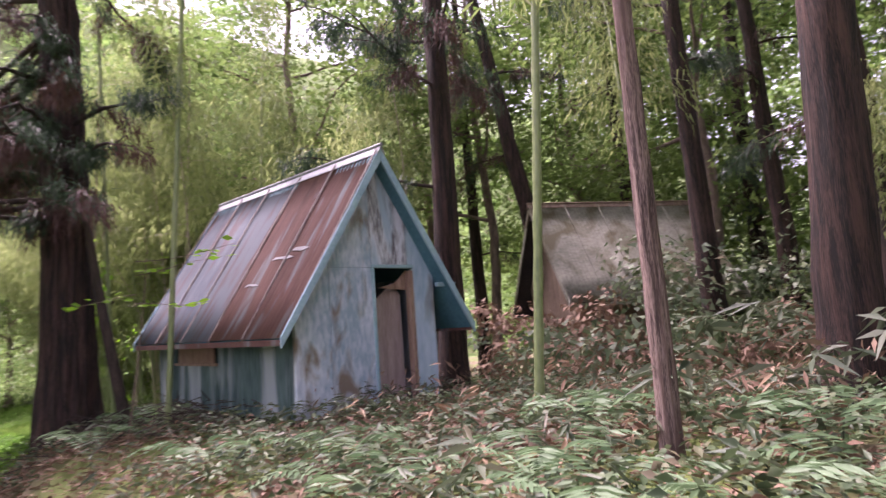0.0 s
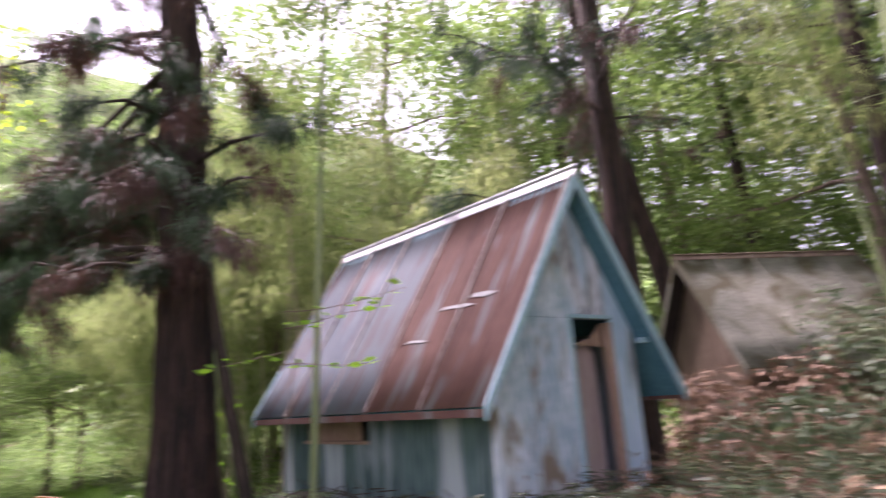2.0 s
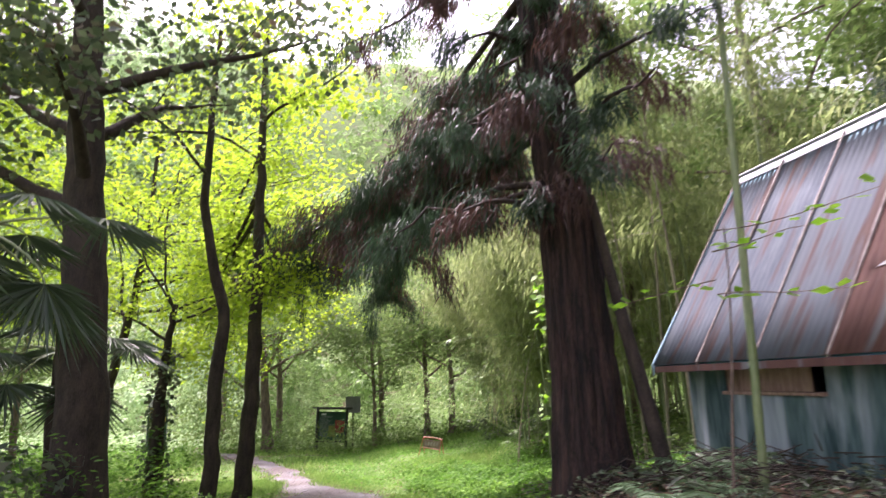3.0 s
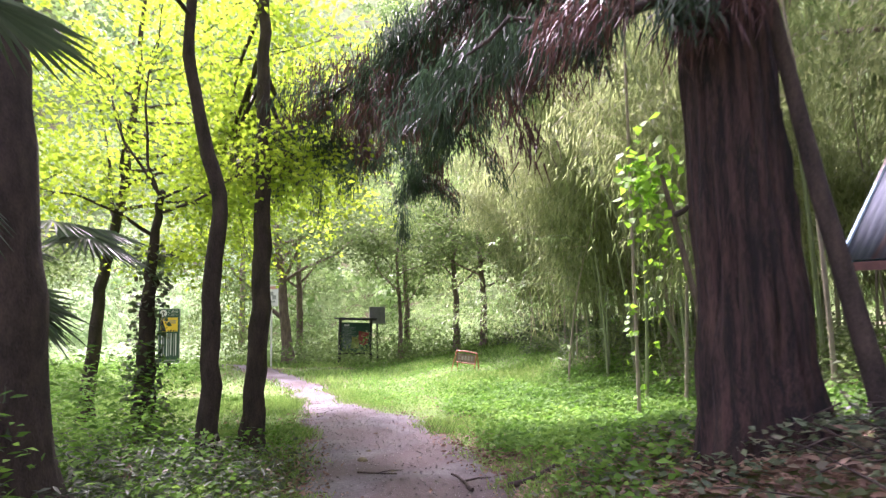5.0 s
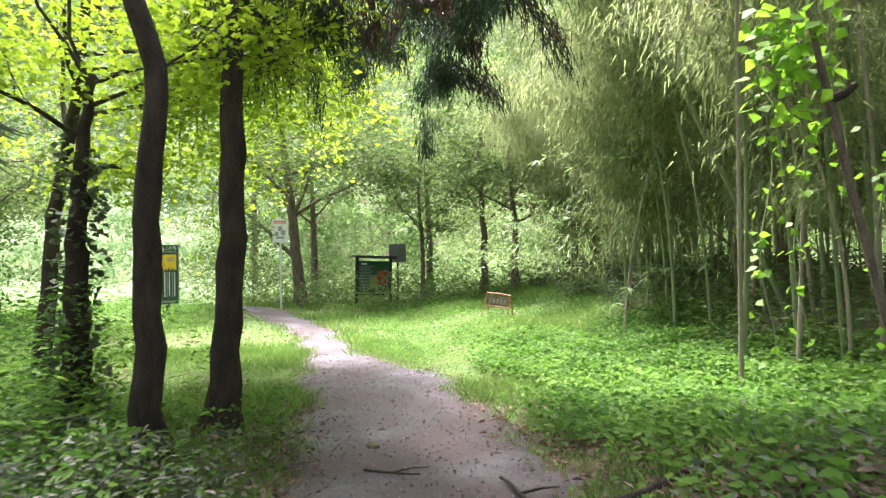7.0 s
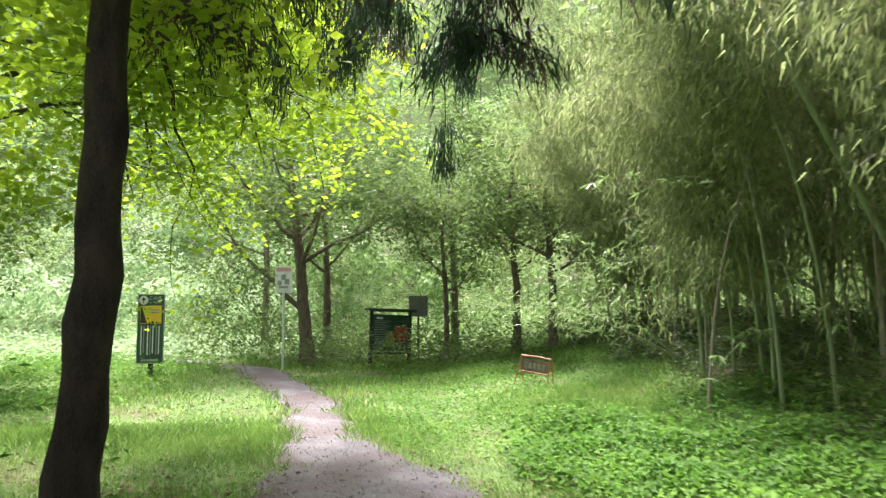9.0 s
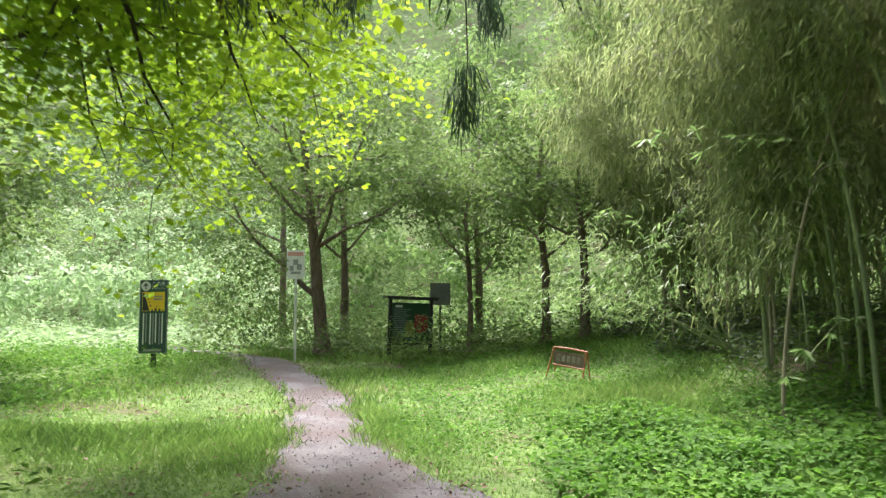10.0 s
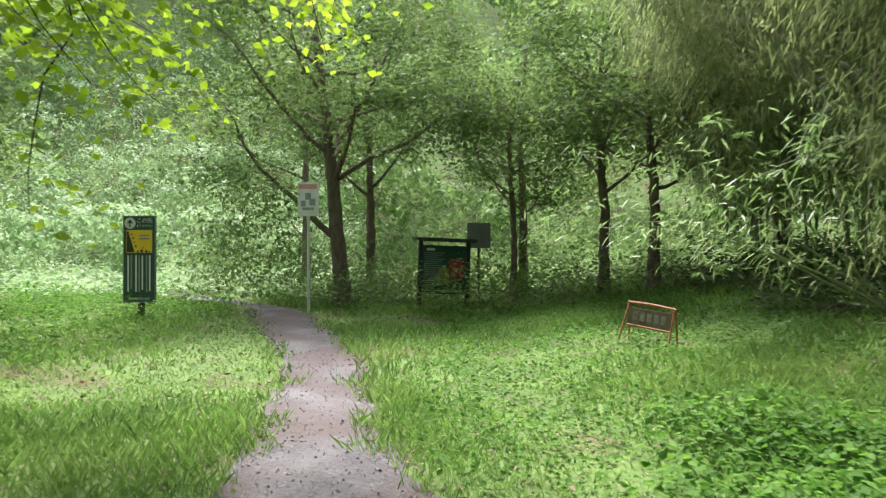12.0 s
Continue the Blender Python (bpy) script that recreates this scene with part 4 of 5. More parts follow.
for k, (x, y, dx, dy, h) in enumerate(((-9.3, 19.6, -0.5, -0.1, 6.5), (-8.2, 18.6, -0.3, -0.2, 6.8), (-7.6, 18.0, -0.9, -0.1, 6.2), (-7.5, 17.0, -0.2, 0.1, 7.5), (-10.6, 20.3, -0.3, -0.1, 6.4), (-11.4, 20.6, 0.2, -0.2, 6.0), (-9.9, 20.9, 0.3, 0.1, 6.6), (-6.6, 15.2, -0.3, -0.2, 7.0), (-6.2, 14.0, -0.2, 0.1, 7.2), (-5.3, 13.2, 0.2, -0.2, 7.4), (-8.8, 20.4, 0.4, 0.2, 6.2), (-7.0, 19.2, -0.6, 0.3, 6.6))):
    z = float(ground_z(x, y)) - 0.05
    lone_culm((x, y, z), (x + dx * 1.6, y + dy * 1.6, z + h), 0.026, M_CULM_OLD if k % 2 else M_CULM, "slim bamboo culm leaning at the front of the grove", twigs=5 if y > 16.5 else 0, seed=20 + k)


# ---- signs ----
M_SIGNGREEN = mat("dark_green_enamel", (0.012, 0.05, 0.03), (0.025, 0.085, 0.05), 5, rough=0.4, bump=0.05)
M_SIGNWHITE = mat("white_sign_paint", (0.55, 0.56, 0.54), (0.74, 0.75, 0.73), 6, rough=0.5, bump=0.05)
M_SIGNYEL = mat("yellow_sign_paint", (0.72, 0.46, 0.01), (0.85, 0.58, 0.02), 4, rough=0.5, bump=0.05)
M_BLACK = mat("black_paint", (0.012, 0.012, 0.012), (0.03, 0.03, 0.03), 4, rough=0.5, bump=0.05)
M_POST = mat("galvanised_post", (0.5, 0.51, 0.5), (0.7, 0.71, 0.7), 5, rough=0.5, bump=0.05, metal=0.2)
M_DARKTIMBER = mat("dark_stained_timber", (0.012, 0.013, 0.012), (0.04, 0.042, 0.038), 4, (2, 2, 0.4), rough=0.7)
M_PINK = mat("faded_red_print", (0.5, 0.22, 0.2), (0.62, 0.34, 0.3), 6, rough=0.6, bump=0)
M_GREYPRINT = mat("grey_print", (0.18, 0.19, 0.19), (0.3, 0.31, 0.31), 9, rough=0.6, bump=0)
M_MAPRED = mat("dark_red_map", (0.16, 0.02, 0.02), (0.3, 0.05, 0.04), 5, rough=0.6, bump=0)
M_MAPOLIVE = mat("olive_map", (0.13, 0.15, 0.03), (0.22, 0.22, 0.06), 5, rough=0.6, bump=0)
M_ORANGE = mat("orange_barrier_paint", (0.24, 0.08, 0.03), (0.42, 0.16, 0.07), 6, rough=0.6, bump=0.1, third=(0.2, 0.09, 0.05), third_at=0.6)
M_GREYWHITE = mat("dirty_white_board", (0.13, 0.10, 0.08), (0.36, 0.32, 0.29), 5, rough=0.7)
M_GREYBACK = mat("grey_sheet", (0.13, 0.14, 0.14), (0.2, 0.21, 0.21), 4, rough=0.6, bump=0.05)


def gz(x, y):
    return float(ground_z(x, y))


def writing(body, size, material, parent, x, y, z, label="", extrude=0.001):
    """Raised lettering on a sign's front, which faces -y."""
    c = bpy.data.curves.new("lettering", "FONT")
    c.body, c.size, c.extrude, c.align_x = body, size, extrude, "CENTER"
    c.materials.append(material)
    ob = new("lettering", c)
    ob.parent = parent
    ob.matrix_basis = pose(x, y, z, 90, 0, 0)
    if label:
        ob["label"] = label
    return ob


def disc(r, y0, y1, x, z, n=28):
    return slab([(x + r * math.cos(a * 2 * math.pi / n), z + r * math.sin(a * 2 * math.pi / n)) for a in range(n)], y0, y1)


x, y = -22.08, 15.82
s = thing("warning_sign", x, y, gz(x, y) - 0.1, "dark green upright notice sign with a yellow falling-rocks panel", "sign", rz=41)
b = gz(x, y) - 0.1
top, low = 2.22 - b, 0.60 - b
part("post", a_box(-0.05, 0.05, 0.02, 0.1, 0, top - 0.1), M_DARKTIMBER, s)
panel = part("panel", a_box(-0.31, 0.31, -0.02, 0.02, low, top, 0.01), M_SIGNGREEN, s)
for x0, x1, z0, z1 in ((-0.31, -0.295, low, top), (0.295, 0.31, low, top), (-0.295, 0.295, low, low + 0.015), (-0.295, 0.295, top - 0.015, top)):
    part("edge", a_box(x0, x1, -0.026, -0.016, z0, z1, 0.001), M_GREYPRINT, panel)
badge = part("round_badge", disc(0.105, -0.026, -0.018, -0.175, top - 0.14), M_SIGNWHITE, panel, "white round badge with an upward arrow")
part("arrow", slab([(-0.187, top - 0.21), (-0.163, top - 0.21), (-0.163, top - 0.13), (-0.115, top - 0.15), (-0.175, top - 0.06), (-0.235, top - 0.15), (-0.187, top - 0.13)], -0.031, -0.027), M_BLACK, badge)
writing("この先", 0.105, M_SIGNWHITE, panel, 0.1, -0.022, top - 0.13)
writing("ようちゅうい", 0.052, M_SIGNWHITE, panel, 0.1, -0.022, top - 0.21)
yp = part("yellow_panel", a_box(-0.245, 0.245, -0.028, -0.019, top - 0.69, top - 0.27, 0.003), M_SIGNYEL, s, "yellow panel with a black cliff and falling rocks")
part("cliff", slab([(-0.235, top - 0.68), (-0.08, top - 0.68), (-0.11, top - 0.6), (-0.15, top - 0.46), (-0.19, top - 0.36), (-0.2, top - 0.29), (-0.235, top - 0.29)], -0.033, -0.029), M_BLACK, yp)
for px, pz, r in ((-0.14, 0.35, 0.016), (-0.11, 0.42, 0.02), (-0.09, 0.5, 0.014), (-0.06, 0.57, 0.02), (0.05, 0.66, 0.03), (0.14, 0.665, 0.025), (-0.02, 0.67, 0.02), (0.2, 0.67, 0.016), (0.07, 0.6, 0.012)):
    part("rock", disc(r, -0.033, -0.029, px, top - pz, 7), M_BLACK, yp)
for k in range(2):
    part("text_bar", a_box(0.0, 0.2, -0.032, -0.0285, top - 0.385 - 0.06 * k, top - 0.355 - 0.06 * k, 0.001), M_GREYPRINT, yp)
for k, (bx, z0) in enumerate(((-0.21, 0.2), (-0.15, 0.25), (-0.06, 0.2), (0.0, 0.2), (0.06, 0.24), (0.14, 0.2), (0.2, 0.22))):
    part("text_column", a_box(bx - 0.014, bx + 0.014, -0.0245, -0.0195, low + z0, top - 0.74, 0.001), M_GREYPRINT if k % 2 else M_SIGNWHITE, panel)
part("text_bar", a_box(-0.2, 0.2, -0.0245, -0.0195, low + 0.05, low + 0.1, 0.001), M_GREYPRINT, panel)

x, y = -20.9, 18.75
s = thing("post_sign", x, y, gz(x, y) - 0.1, "white notice plate with faded red heading on a thin pole", "sign", rz=42)
b = gz(x, y) - 0.1
part("pole", Tubes().add([(0, 0.03, 0), (0, 0.03, 1.5), (0, 0.03, 3.0 - b)], 0.032, 10).mesh("pole"), M_POST, s)
plate = part("plate", a_box(-0.22, 0.22, -0.006, 0.006, 2.28 - b, 2.98 - b, 0.003), M_SIGNWHITE, s)
part("heading", a_box(-0.19, 0.19, -0.011, -0.0055, 2.84 - b, 2.94 - b, 0.001), M_PINK, plate)
for k, (x0, x1, z0, z1) in enumerate(((-0.06, 0.06, 2.62, 2.76), (-0.15, -0.05, 2.48, 2.6), (0.03, 0.15, 2.5, 2.64), (-0.12, 0.12, 2.4, 2.46))):
    part("print_mark", a_box(x0, x1, -0.010, -0.0055, z0 - b, z1 - b, 0.001), M_GREYPRINT, plate)
part("clamp", a_box(-0.04, 0.04, 0.007, 0.05, 2.5 - b, 2.53 - b), M_POST, s)

x, y = -20.25, 22.1
s = thing("notice_board", x, y, gz(x, y) - 0.1, "roofed dark timber notice board with a map panel", "notice board", rz=62)
s.matrix_basis = pose(x, y, gz(x, y) - 0.1, 0, 2.0, 62)
b = gz(x, y) - 0.1
top = 1.86 - b
for px in (-0.64, 0.55):
    part("post", a_box(px, px + 0.09, -0.045, 0.045, 0, top - 0.04), M_DARKTIMBER, s)
part("roof", slab([(-0.75, top - 0.05), (0.75, top - 0.05), (0.75, top), (-0.75, top)], -0.22, 0.2), M_DARKTIMBER, s)
part("roof_batten", a_box(-0.72, 0.72, -0.235, -0.215, top - 0.09, top - 0.005), M_DARKTIMBER, s)
pn = part("panel", a_box(-0.55, 0.55, -0.02, 0.03, 0.55, top - 0.17), M_SIGNGREEN, s, "dark green information panel")
for k in range(16):
    part("text_bar", a_box(-0.5, 0.0 - 0.08 * (k % 3), -0.026, -0.0195, top - 0.36 - 0.05 * k, top - 0.345 - 0.05 * k, 0.001), M_GREYPRINT, pn)
part("heading", a_box(-0.45, -0.25, -0.026, -0.0195, top - 0.3, top - 0.24, 0.001), M_SIGNWHITE, pn)
part("map_sheet", slab([(-0.15, 0.68), (0.12, 0.66), (0.16, 1.05), (-0.14, 1.1)], -0.027, -0.0195), M_MAPOLIVE, pn)
part("map_sheet", slab([(0.1, 0.95), (0.2, 0.78), (0.48, 0.8), (0.52, 1.25), (0.12, 1.3)], -0.028, -0.0195), M_MAPRED, pn, "dark red map print")
part("bottom_rail", a_box(-0.55, 0.55, -0.03, 0.03, 0.46, 0.52), M_DARKTIMBER, s)

x, y = -20.4, 23.6
s = thing("plain_sign", x, y, gz(x, y) - 0.05, "blank grey sheet-metal sign standing behind the notice board", "sign", rz=48)
part("post", a_box(-0.03, 0.03, 0.02, 0.07, 0, 1.9), M_DARKTIMBER, s)
part("plate", a_box(-0.3, 0.3, -0.01, 0.02, 1.45, 2.1), M_GREYBACK, s)

x, y = -13.45, 18.75
s = thing("barrier_frame", x, y, gz(x, y) - 0.03, "low rusty orange barrier with a brown lettered board", "barrier", rz=15)
s.matrix_basis = pose(x, y, gz(x, y) - 0.06, 0, 7, 4) @ Matrix.Diagonal((0.78, 0.9, 0.95, 1))
for px in (-0.38, 0.38):
    for sgn in (-1, 1):
        part("leg", Tubes().add([(px * 1.12, sgn * 0.2, 0), (px, sgn * 0.02, 0.58)], 0.017, 7).mesh("leg"), M_ORANGE, s)
part("top_rail", Tubes().add([(-0.4, 0, 0.585), (0, 0, 0.6), (0.4, 0, 0.585)], 0.02, 8).mesh("top_rail"), M_ORANGE, s)
bd = part("board", slab([(-0.36, 0.3), (0.36, 0.3), (0.36, 0.53), (-0.36, 0.53)], -0.05, -0.03), M_BROWNWALL, s, "weathered brown board")
for k in range(5):
    part("text_mark", a_box(-0.28 + 0.12 * k, -0.2 + 0.12 * k, -0.056, -0.0495, 0.36, 0.48, 0.001), M_GREYWHITE, bd)
part("lower_rail", Tubes().add([(-0.38, -0.02, 0.28), (0.38, -0.02, 0.28)], 0.015, 7).mesh("lower_rail"), M_ORANGE, s)

# ---- stump with vine, palm, fallen wood ----
x, y = -5.55, 11.75
s = thing("dead_stem", x, y, gz(x, y) - 0.05, "leaning dead stem with a broken side stub", "tree")
line = np.array([(0.0, -0.0, 0), (-0.2, -0.1, 0.8), (-0.38, -0.18, 1.7), (-0.5, -0.25, 2.4), (-0.62, -0.35, 3.1)])
part("stem", Tubes().add(line, (0.04, 0.036, 0.032, 0.034, 0.02), 9, 0.08).mesh("stem"), M_GREY_BARK, s)
part("stub", Tubes().add([line[3], line[3] + (0.1, 0.05, 0.05), line[3] + (0.17, 0.1, 0.12)], (0.04, 0.035, 0.025), 7, 0.1).mesh("stub"), M_DARK_BARK, s)
g = np.random.default_rng(17)
v = thing("vine", x, y, gz(x, y) - 0.02, "climbing vine with bright heart-shaped leaves hanging from the dead stem", "vine")
stems, P = Tubes(), []
for dx, dy, z0, z1, n in ((-0.72, -0.3, 0.5, 3.0, 46), (-0.95, -0.35, 0.35, 3.1, 40), (-0.45, -0.2, 1.6, 3.2, 24), (-0.2, 0.1, 0.3, 2.0, 22)):
    zz = np.linspace(z1, z0, 12)
    l = np.stack([dx + 0.05 * np.sin(zz * 4), dy + 0.05 * np.cos(zz * 3), zz], -1)
    stems.add(l, 0.006, 4)
    P.append(l[g.integers(0, 12, n)] + g.normal(size=(n, 3)) * (0.06, 0.06, 0.1))
P.append(np.array((-0.78, -0.35, 2.75)) + g.normal(size=(130, 3)) * (0.14, 0.13, 0.36))
P = np.concatenate(P)
tagged(part("stem", stems.mesh("stem"), M_CULM, v), kind="stuff")
part("foliage", leaves("foliage", P, headings(len(P), -0.7, 0.3), np.where(P[:, 2] > 2.2, 0.135, 0.09) * g.uniform(0.7, 1.2, len(P)), np.where(P[:, 2] > 2.2, 0.12, 0.075), 0.08, tip=0.35), L_VINE, v)


def palm(x, y, h, seed, label):
    g = np.random.default_rng(seed)
    t = thing("fan_palm", x, y, gz(x, y) - 0.05, label, "palm")
    part("trunk", Tubes().add([(0.02 * math.sin(z * 3), 0, z) for z in np.linspace(0, h, 14)], 0.075, 12, 0.12).mesh("trunk"), M_DARK_BARK, t)
    for k in range(11):
        a, el = k * 2.4, g.uniform(-0.5, 0.8)
        d = np.array((math.cos(a), math.sin(a), el))
        stalk = bend((0, 0, h), d, g.uniform(0.6, 0.9), 5, 0.05, -0.12, g)
        fr = part("frond", Tubes().add(stalk, np.linspace(0.014, 0.008, 6), 5).mesh("frond"), M_CULM, t)
        n = 30
        ax = unit(stalk[-1] - stalk[-2])
        sd = unit(np.cross(ax, (0, 0, 1)))
        th = np.linspace(-2.1, 2.1, n)[:, None]
        dd = ax * np.cos(th) + sd * np.sin(th) + np.array((0, 0, -0.15))
        part("fan", leaves("fan", np.repeat(stalk[-1][None], n, 0), dd, g.uniform(0.45, 0.62, n), 0.035, 0.2, 0.25), L_PALM, fr)
    return t


palm(-10.0, 6.1, 2.1, 3, "young fan palm with drooping fronds beside the path")
palm(-8.0, 4.3, 2.9, 4, "fan palm with a shaggy dark trunk in the shade")
palm(-10.6, 5.4, 3.2, 6, "taller fan palm with drooping fronds in the shade")

for k, (px, py, a, ln, r) in enumerate(((-7.45, 9.2, 2.5, 0.75, 0.022), (-7.2, 9.45, 0.4, 0.9, 0.03), (-8.95, 9.3, 0.25, 0.45, 0.012), (-6.2, 8.6, 1.2, 0.6, 0.02))):
    t = Tubes()
    l = bend((px, py, gz(px, py) + r), (math.cos(a), math.sin(a), 0), ln, 6, 0.12, 0)
    l[:, 2] = [gz(p[0], p[1]) + r + 0.03 for p in l]
    t.add(l, np.linspace(r, r * 0.5, 7), 7, 0.06)
    t.add([l[3], l[3] + (0.1, 0.12, 0.02), l[3] + (0.16, 0.26, 0.0)], (r * 0.6, r * 0.4, r * 0.2), 5)
    tagged(part("fallen_branch", t.mesh("fallen_branch"), M_DARK_BARK), "dead broken branch lying at the edge of the path", "branch")
for px, py, r in ((-9.37, 9.87, 0.05), (-9.66, 10.34, 0.035), (-8.7, 9.6, 0.03), (-11.9, 12.4, 0.03)):
    bm = bmesh.new()
    bmesh.ops.create_icosphere(bm, subdivisions=2, radius=r)
    for vert in bm.verts:
        vert.co = Vector((vert.co.x * 1.3, vert.co.y, vert.co.z * 0.7)) * (1 + 0.25 * noise.noise(vert.co * 20 + Vector((px, py, 0))))
    st = part("stone", bm, M_SOIL)
    st.location = (px, py, gz(px, py) + r * 0.45)
    tagged(st, "small dark stone lying on the gravel path", "stone")


# ---- undergrowth ----
def stuff(name, me, material, label, category):
    return tagged(part(name, me, material), label, category, kind="stuff")


def cover(name, n, area, off, height, size, width, material, label, category, up=0.3, mound=0.25):
    """Low leafy cover: leaves in plants of uneven height over a stretch of ground."""
    p = scatter(n, *area, off)
    h = height * (0.35 + 0.65 * (0.5 + 0.5 * np.sin(p[:, 0] * 2.7 + np.sin(p[:, 1] * 1.9)) * np.sin(p[:, 1] * 3.1 + p[:, 0])))
    p[:, 2] += h * RNG.uniform(0.1, 1, len(p))
    return stuff(name, leaves(name, p, headings(len(p), up, mound), RNG.uniform(0.6, 1.3, len(p)) * size, width, 0.15, 0.15), material, label, category)


def lawn(n, area, off, height, width=0.006):
    p = scatter(n, *area, off)
    h = height * RNG.uniform(0.4, 1.2, len(p)) * (0.6 + 0.4 * np.sin(p[:, 0] * 1.1 + 2 * np.sin(p[:, 1] * 0.8)))
    return stuff("grass", blades("grass", p, headings(len(p), 2.3, 0.6), h, width), L_GRASS, "bright green uneven grass of the clearing", "grass")


cover("low_clover", 30000, (10, 28, -8, 4.5), 0.02, 0.05, 0.042, 0.032, L_GRASS, "low green leaves between the grass", "clover", 0.1, 0.15)
cover("undergrowth", 30000, (11, 26, 4.0, 11), 0.4, 0.9, 0.10, 0.05, L_BROAD, "dark shrubs between the bamboo culms", "undergrowth")
cover("undergrowth", 9000, (26.5, 31, -4.5, 6), 0.8, 1.3, 0.12, 0.06, L_BROAD, "leafy shrubs behind the notice board", "shrubs")
lawn(130000, (10.0, 22, -6.5, 4.2), 0.0, 0.17, 0.0045)
lawn(46000, (19.0, 33, -12, 5), 0.0, 0.2, 0.011)
cover("ground_herbs", 44000, (9.5, 20, 0.9, 5.2), 0.05, 0.34, 0.085, 0.052, L_HERB, "lush green nettle-like herbs beside the path", "herbs")
cover("ground_herbs", 24000, (18, 29, -1, 6.5), 0.1, 0.16, 0.06, 0.035, L_HERB, "lush green herbs along the bamboo edge", "herbs")
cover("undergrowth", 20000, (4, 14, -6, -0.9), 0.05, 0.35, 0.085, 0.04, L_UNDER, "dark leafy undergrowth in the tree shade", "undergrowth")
cover("undergrowth", 9000, (5.5, 13.5, -3.4, -1.1), 0.05, 0.6, 0.07, 0.03, L_UNDER, "shaded weeds along the path edge", "weeds")
cover("undergrowth", 24000, (6, 16, -8, -2.2), 0.3, 1.3, 0.10, 0.03, L_HERB, "tall weeds and young bamboo shoots among the trunks", "weeds")
cover("undergrowth", 9000, (8.5, 14.5, -3.8, -1.3), 0.05, 0.6, 0.075, 0.04, L_HERB, "bright weeds round the feet of the slender trees", "weeds")
cover("undergrowth", 12000, (20, 32, -12, -4.5), 0.4, 0.6, 0.11, 0.04, L_HERB, "tall weeds at the far edge of the clearing", "weeds")
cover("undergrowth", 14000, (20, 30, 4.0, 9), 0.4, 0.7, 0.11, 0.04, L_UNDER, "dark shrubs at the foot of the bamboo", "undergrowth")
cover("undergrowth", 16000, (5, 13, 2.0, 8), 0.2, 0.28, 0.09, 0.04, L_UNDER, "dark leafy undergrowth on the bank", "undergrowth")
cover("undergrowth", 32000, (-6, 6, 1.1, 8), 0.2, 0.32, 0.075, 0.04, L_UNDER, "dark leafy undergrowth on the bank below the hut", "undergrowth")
cover("withered_grass", 12000, (-6, 9, 3.2, 14), 0.2, 0.6, 0.12, 0.024, L_DEAD, "withered tan bamboo-grass leaves on the bank", "undergrowth", -0.5)

cover("withered_grass", 5000, (-6, 9, 1.1, 6), 0.2, 0.28, 0.12, 0.028, L_DEAD, "dead brown leaves caught among the bamboo grass", "undergrowth", 0.0)

cover("undergrowth", 5000, (7.6, 12.2, 0.85, 2.5), 0.1, 0.28, 0.08, 0.04, L_UNDER, "small dark plants on the littered bank below the cedar", "undergrowth")


def sasa(n, area, height, leaf_len, material, label):
    """Bamboo grass: stems that carry fans of long leaves."""
    p = scatter(n, *area, 0.2)
    k = 7
    h = height * RNG.uniform(0.4, 1.15, len(p))
    topp = p + np.stack([RNG.normal(size=len(p)) * 0.1, RNG.normal(size=len(p)) * 0.1, h], -1)
    q = np.repeat(topp, k, 0) - RNG.uniform(0, 0.12, (len(p) * k, 1)) * (0, 0, 1)
    return stuff("bamboo_grass", leaves("bamboo_grass", q, headings(len(q), 0.1, 0.35), RNG.uniform(0.6, 1.2, len(q)) * leaf_len, leaf_len * 0.17, 0.12, 0.35, 0.4), material, label, "bamboo grass")


sasa(620, (-6, 8, 1.0, 5.5), 0.3, 0.15, L_SASA, "broad-leaved bamboo grass covering the bank")
sasa(500, (-6, 3, 3.5, 9), 0.75, 0.26, L_SASA, "tall bamboo grass in the wood")
sasa(120, (-6, 2.2, 1.6, 5), 0.45, 0.25, L_SASA, "large bamboo grass leaves on the bank")
sasa(70, (-6, 5, 1.5, 8), 0.42, 0.17, L_STRAW, "withered tan bamboo grass leaves")
sasa(450, (6, 13.0, -5, -1.2), 0.5, 0.13, L_SASA, "bamboo grass among the slender trees")
for area, n in (((-6, 14, 0.9, 7), 26000), ((4, 17, -3, 2.0), 14000), ((16, 30, -6, 3), 1500), ((7.5, 12.5, 0.7, 2.6), 6000)):
    p = scatter(n, *area, None)
    p[:, 2] += 0.025 + 0.02 * RNG.uniform(0, 1, len(p))
    u = p[:, 0] * UX + p[:, 1] * UY
    vv = p[:, 0] * VX + p[:, 1] * VY
    off = np.abs(vv - path_mid(u)) / path_half(u)
    p = p[(off > 1.0) | (RNG.uniform(0, 1, len(p)) < 0.012 + 0.5 * off ** 5)]
    stuff("leaf_litter", leaves("leaf_litter", p, headings(len(p), 0.05, 0.2), RNG.uniform(0.04, 0.1, len(p)), 0.035, 0.25), L_DEAD, "brown fallen leaves and twigs on the ground", "leaf litter")
p = scatter(15000, 3, 24, -2.8, 1.2, None)
u, vv = p[:, 0] * UX + p[:, 1] * UY, p[:, 0] * VX + p[:, 1] * VY
p = p[np.abs(vv - path_mid(u)) < path_half(u)]
p[:, 2] += 0.022
stuff("gravel", leaves("gravel", p, headings(len(p), 0.05, 0.08), RNG.uniform(0.012, 0.035, len(p)), 0.022, 0.35), M_PEBBLE, "small grey pebbles on the footpath", "gravel")


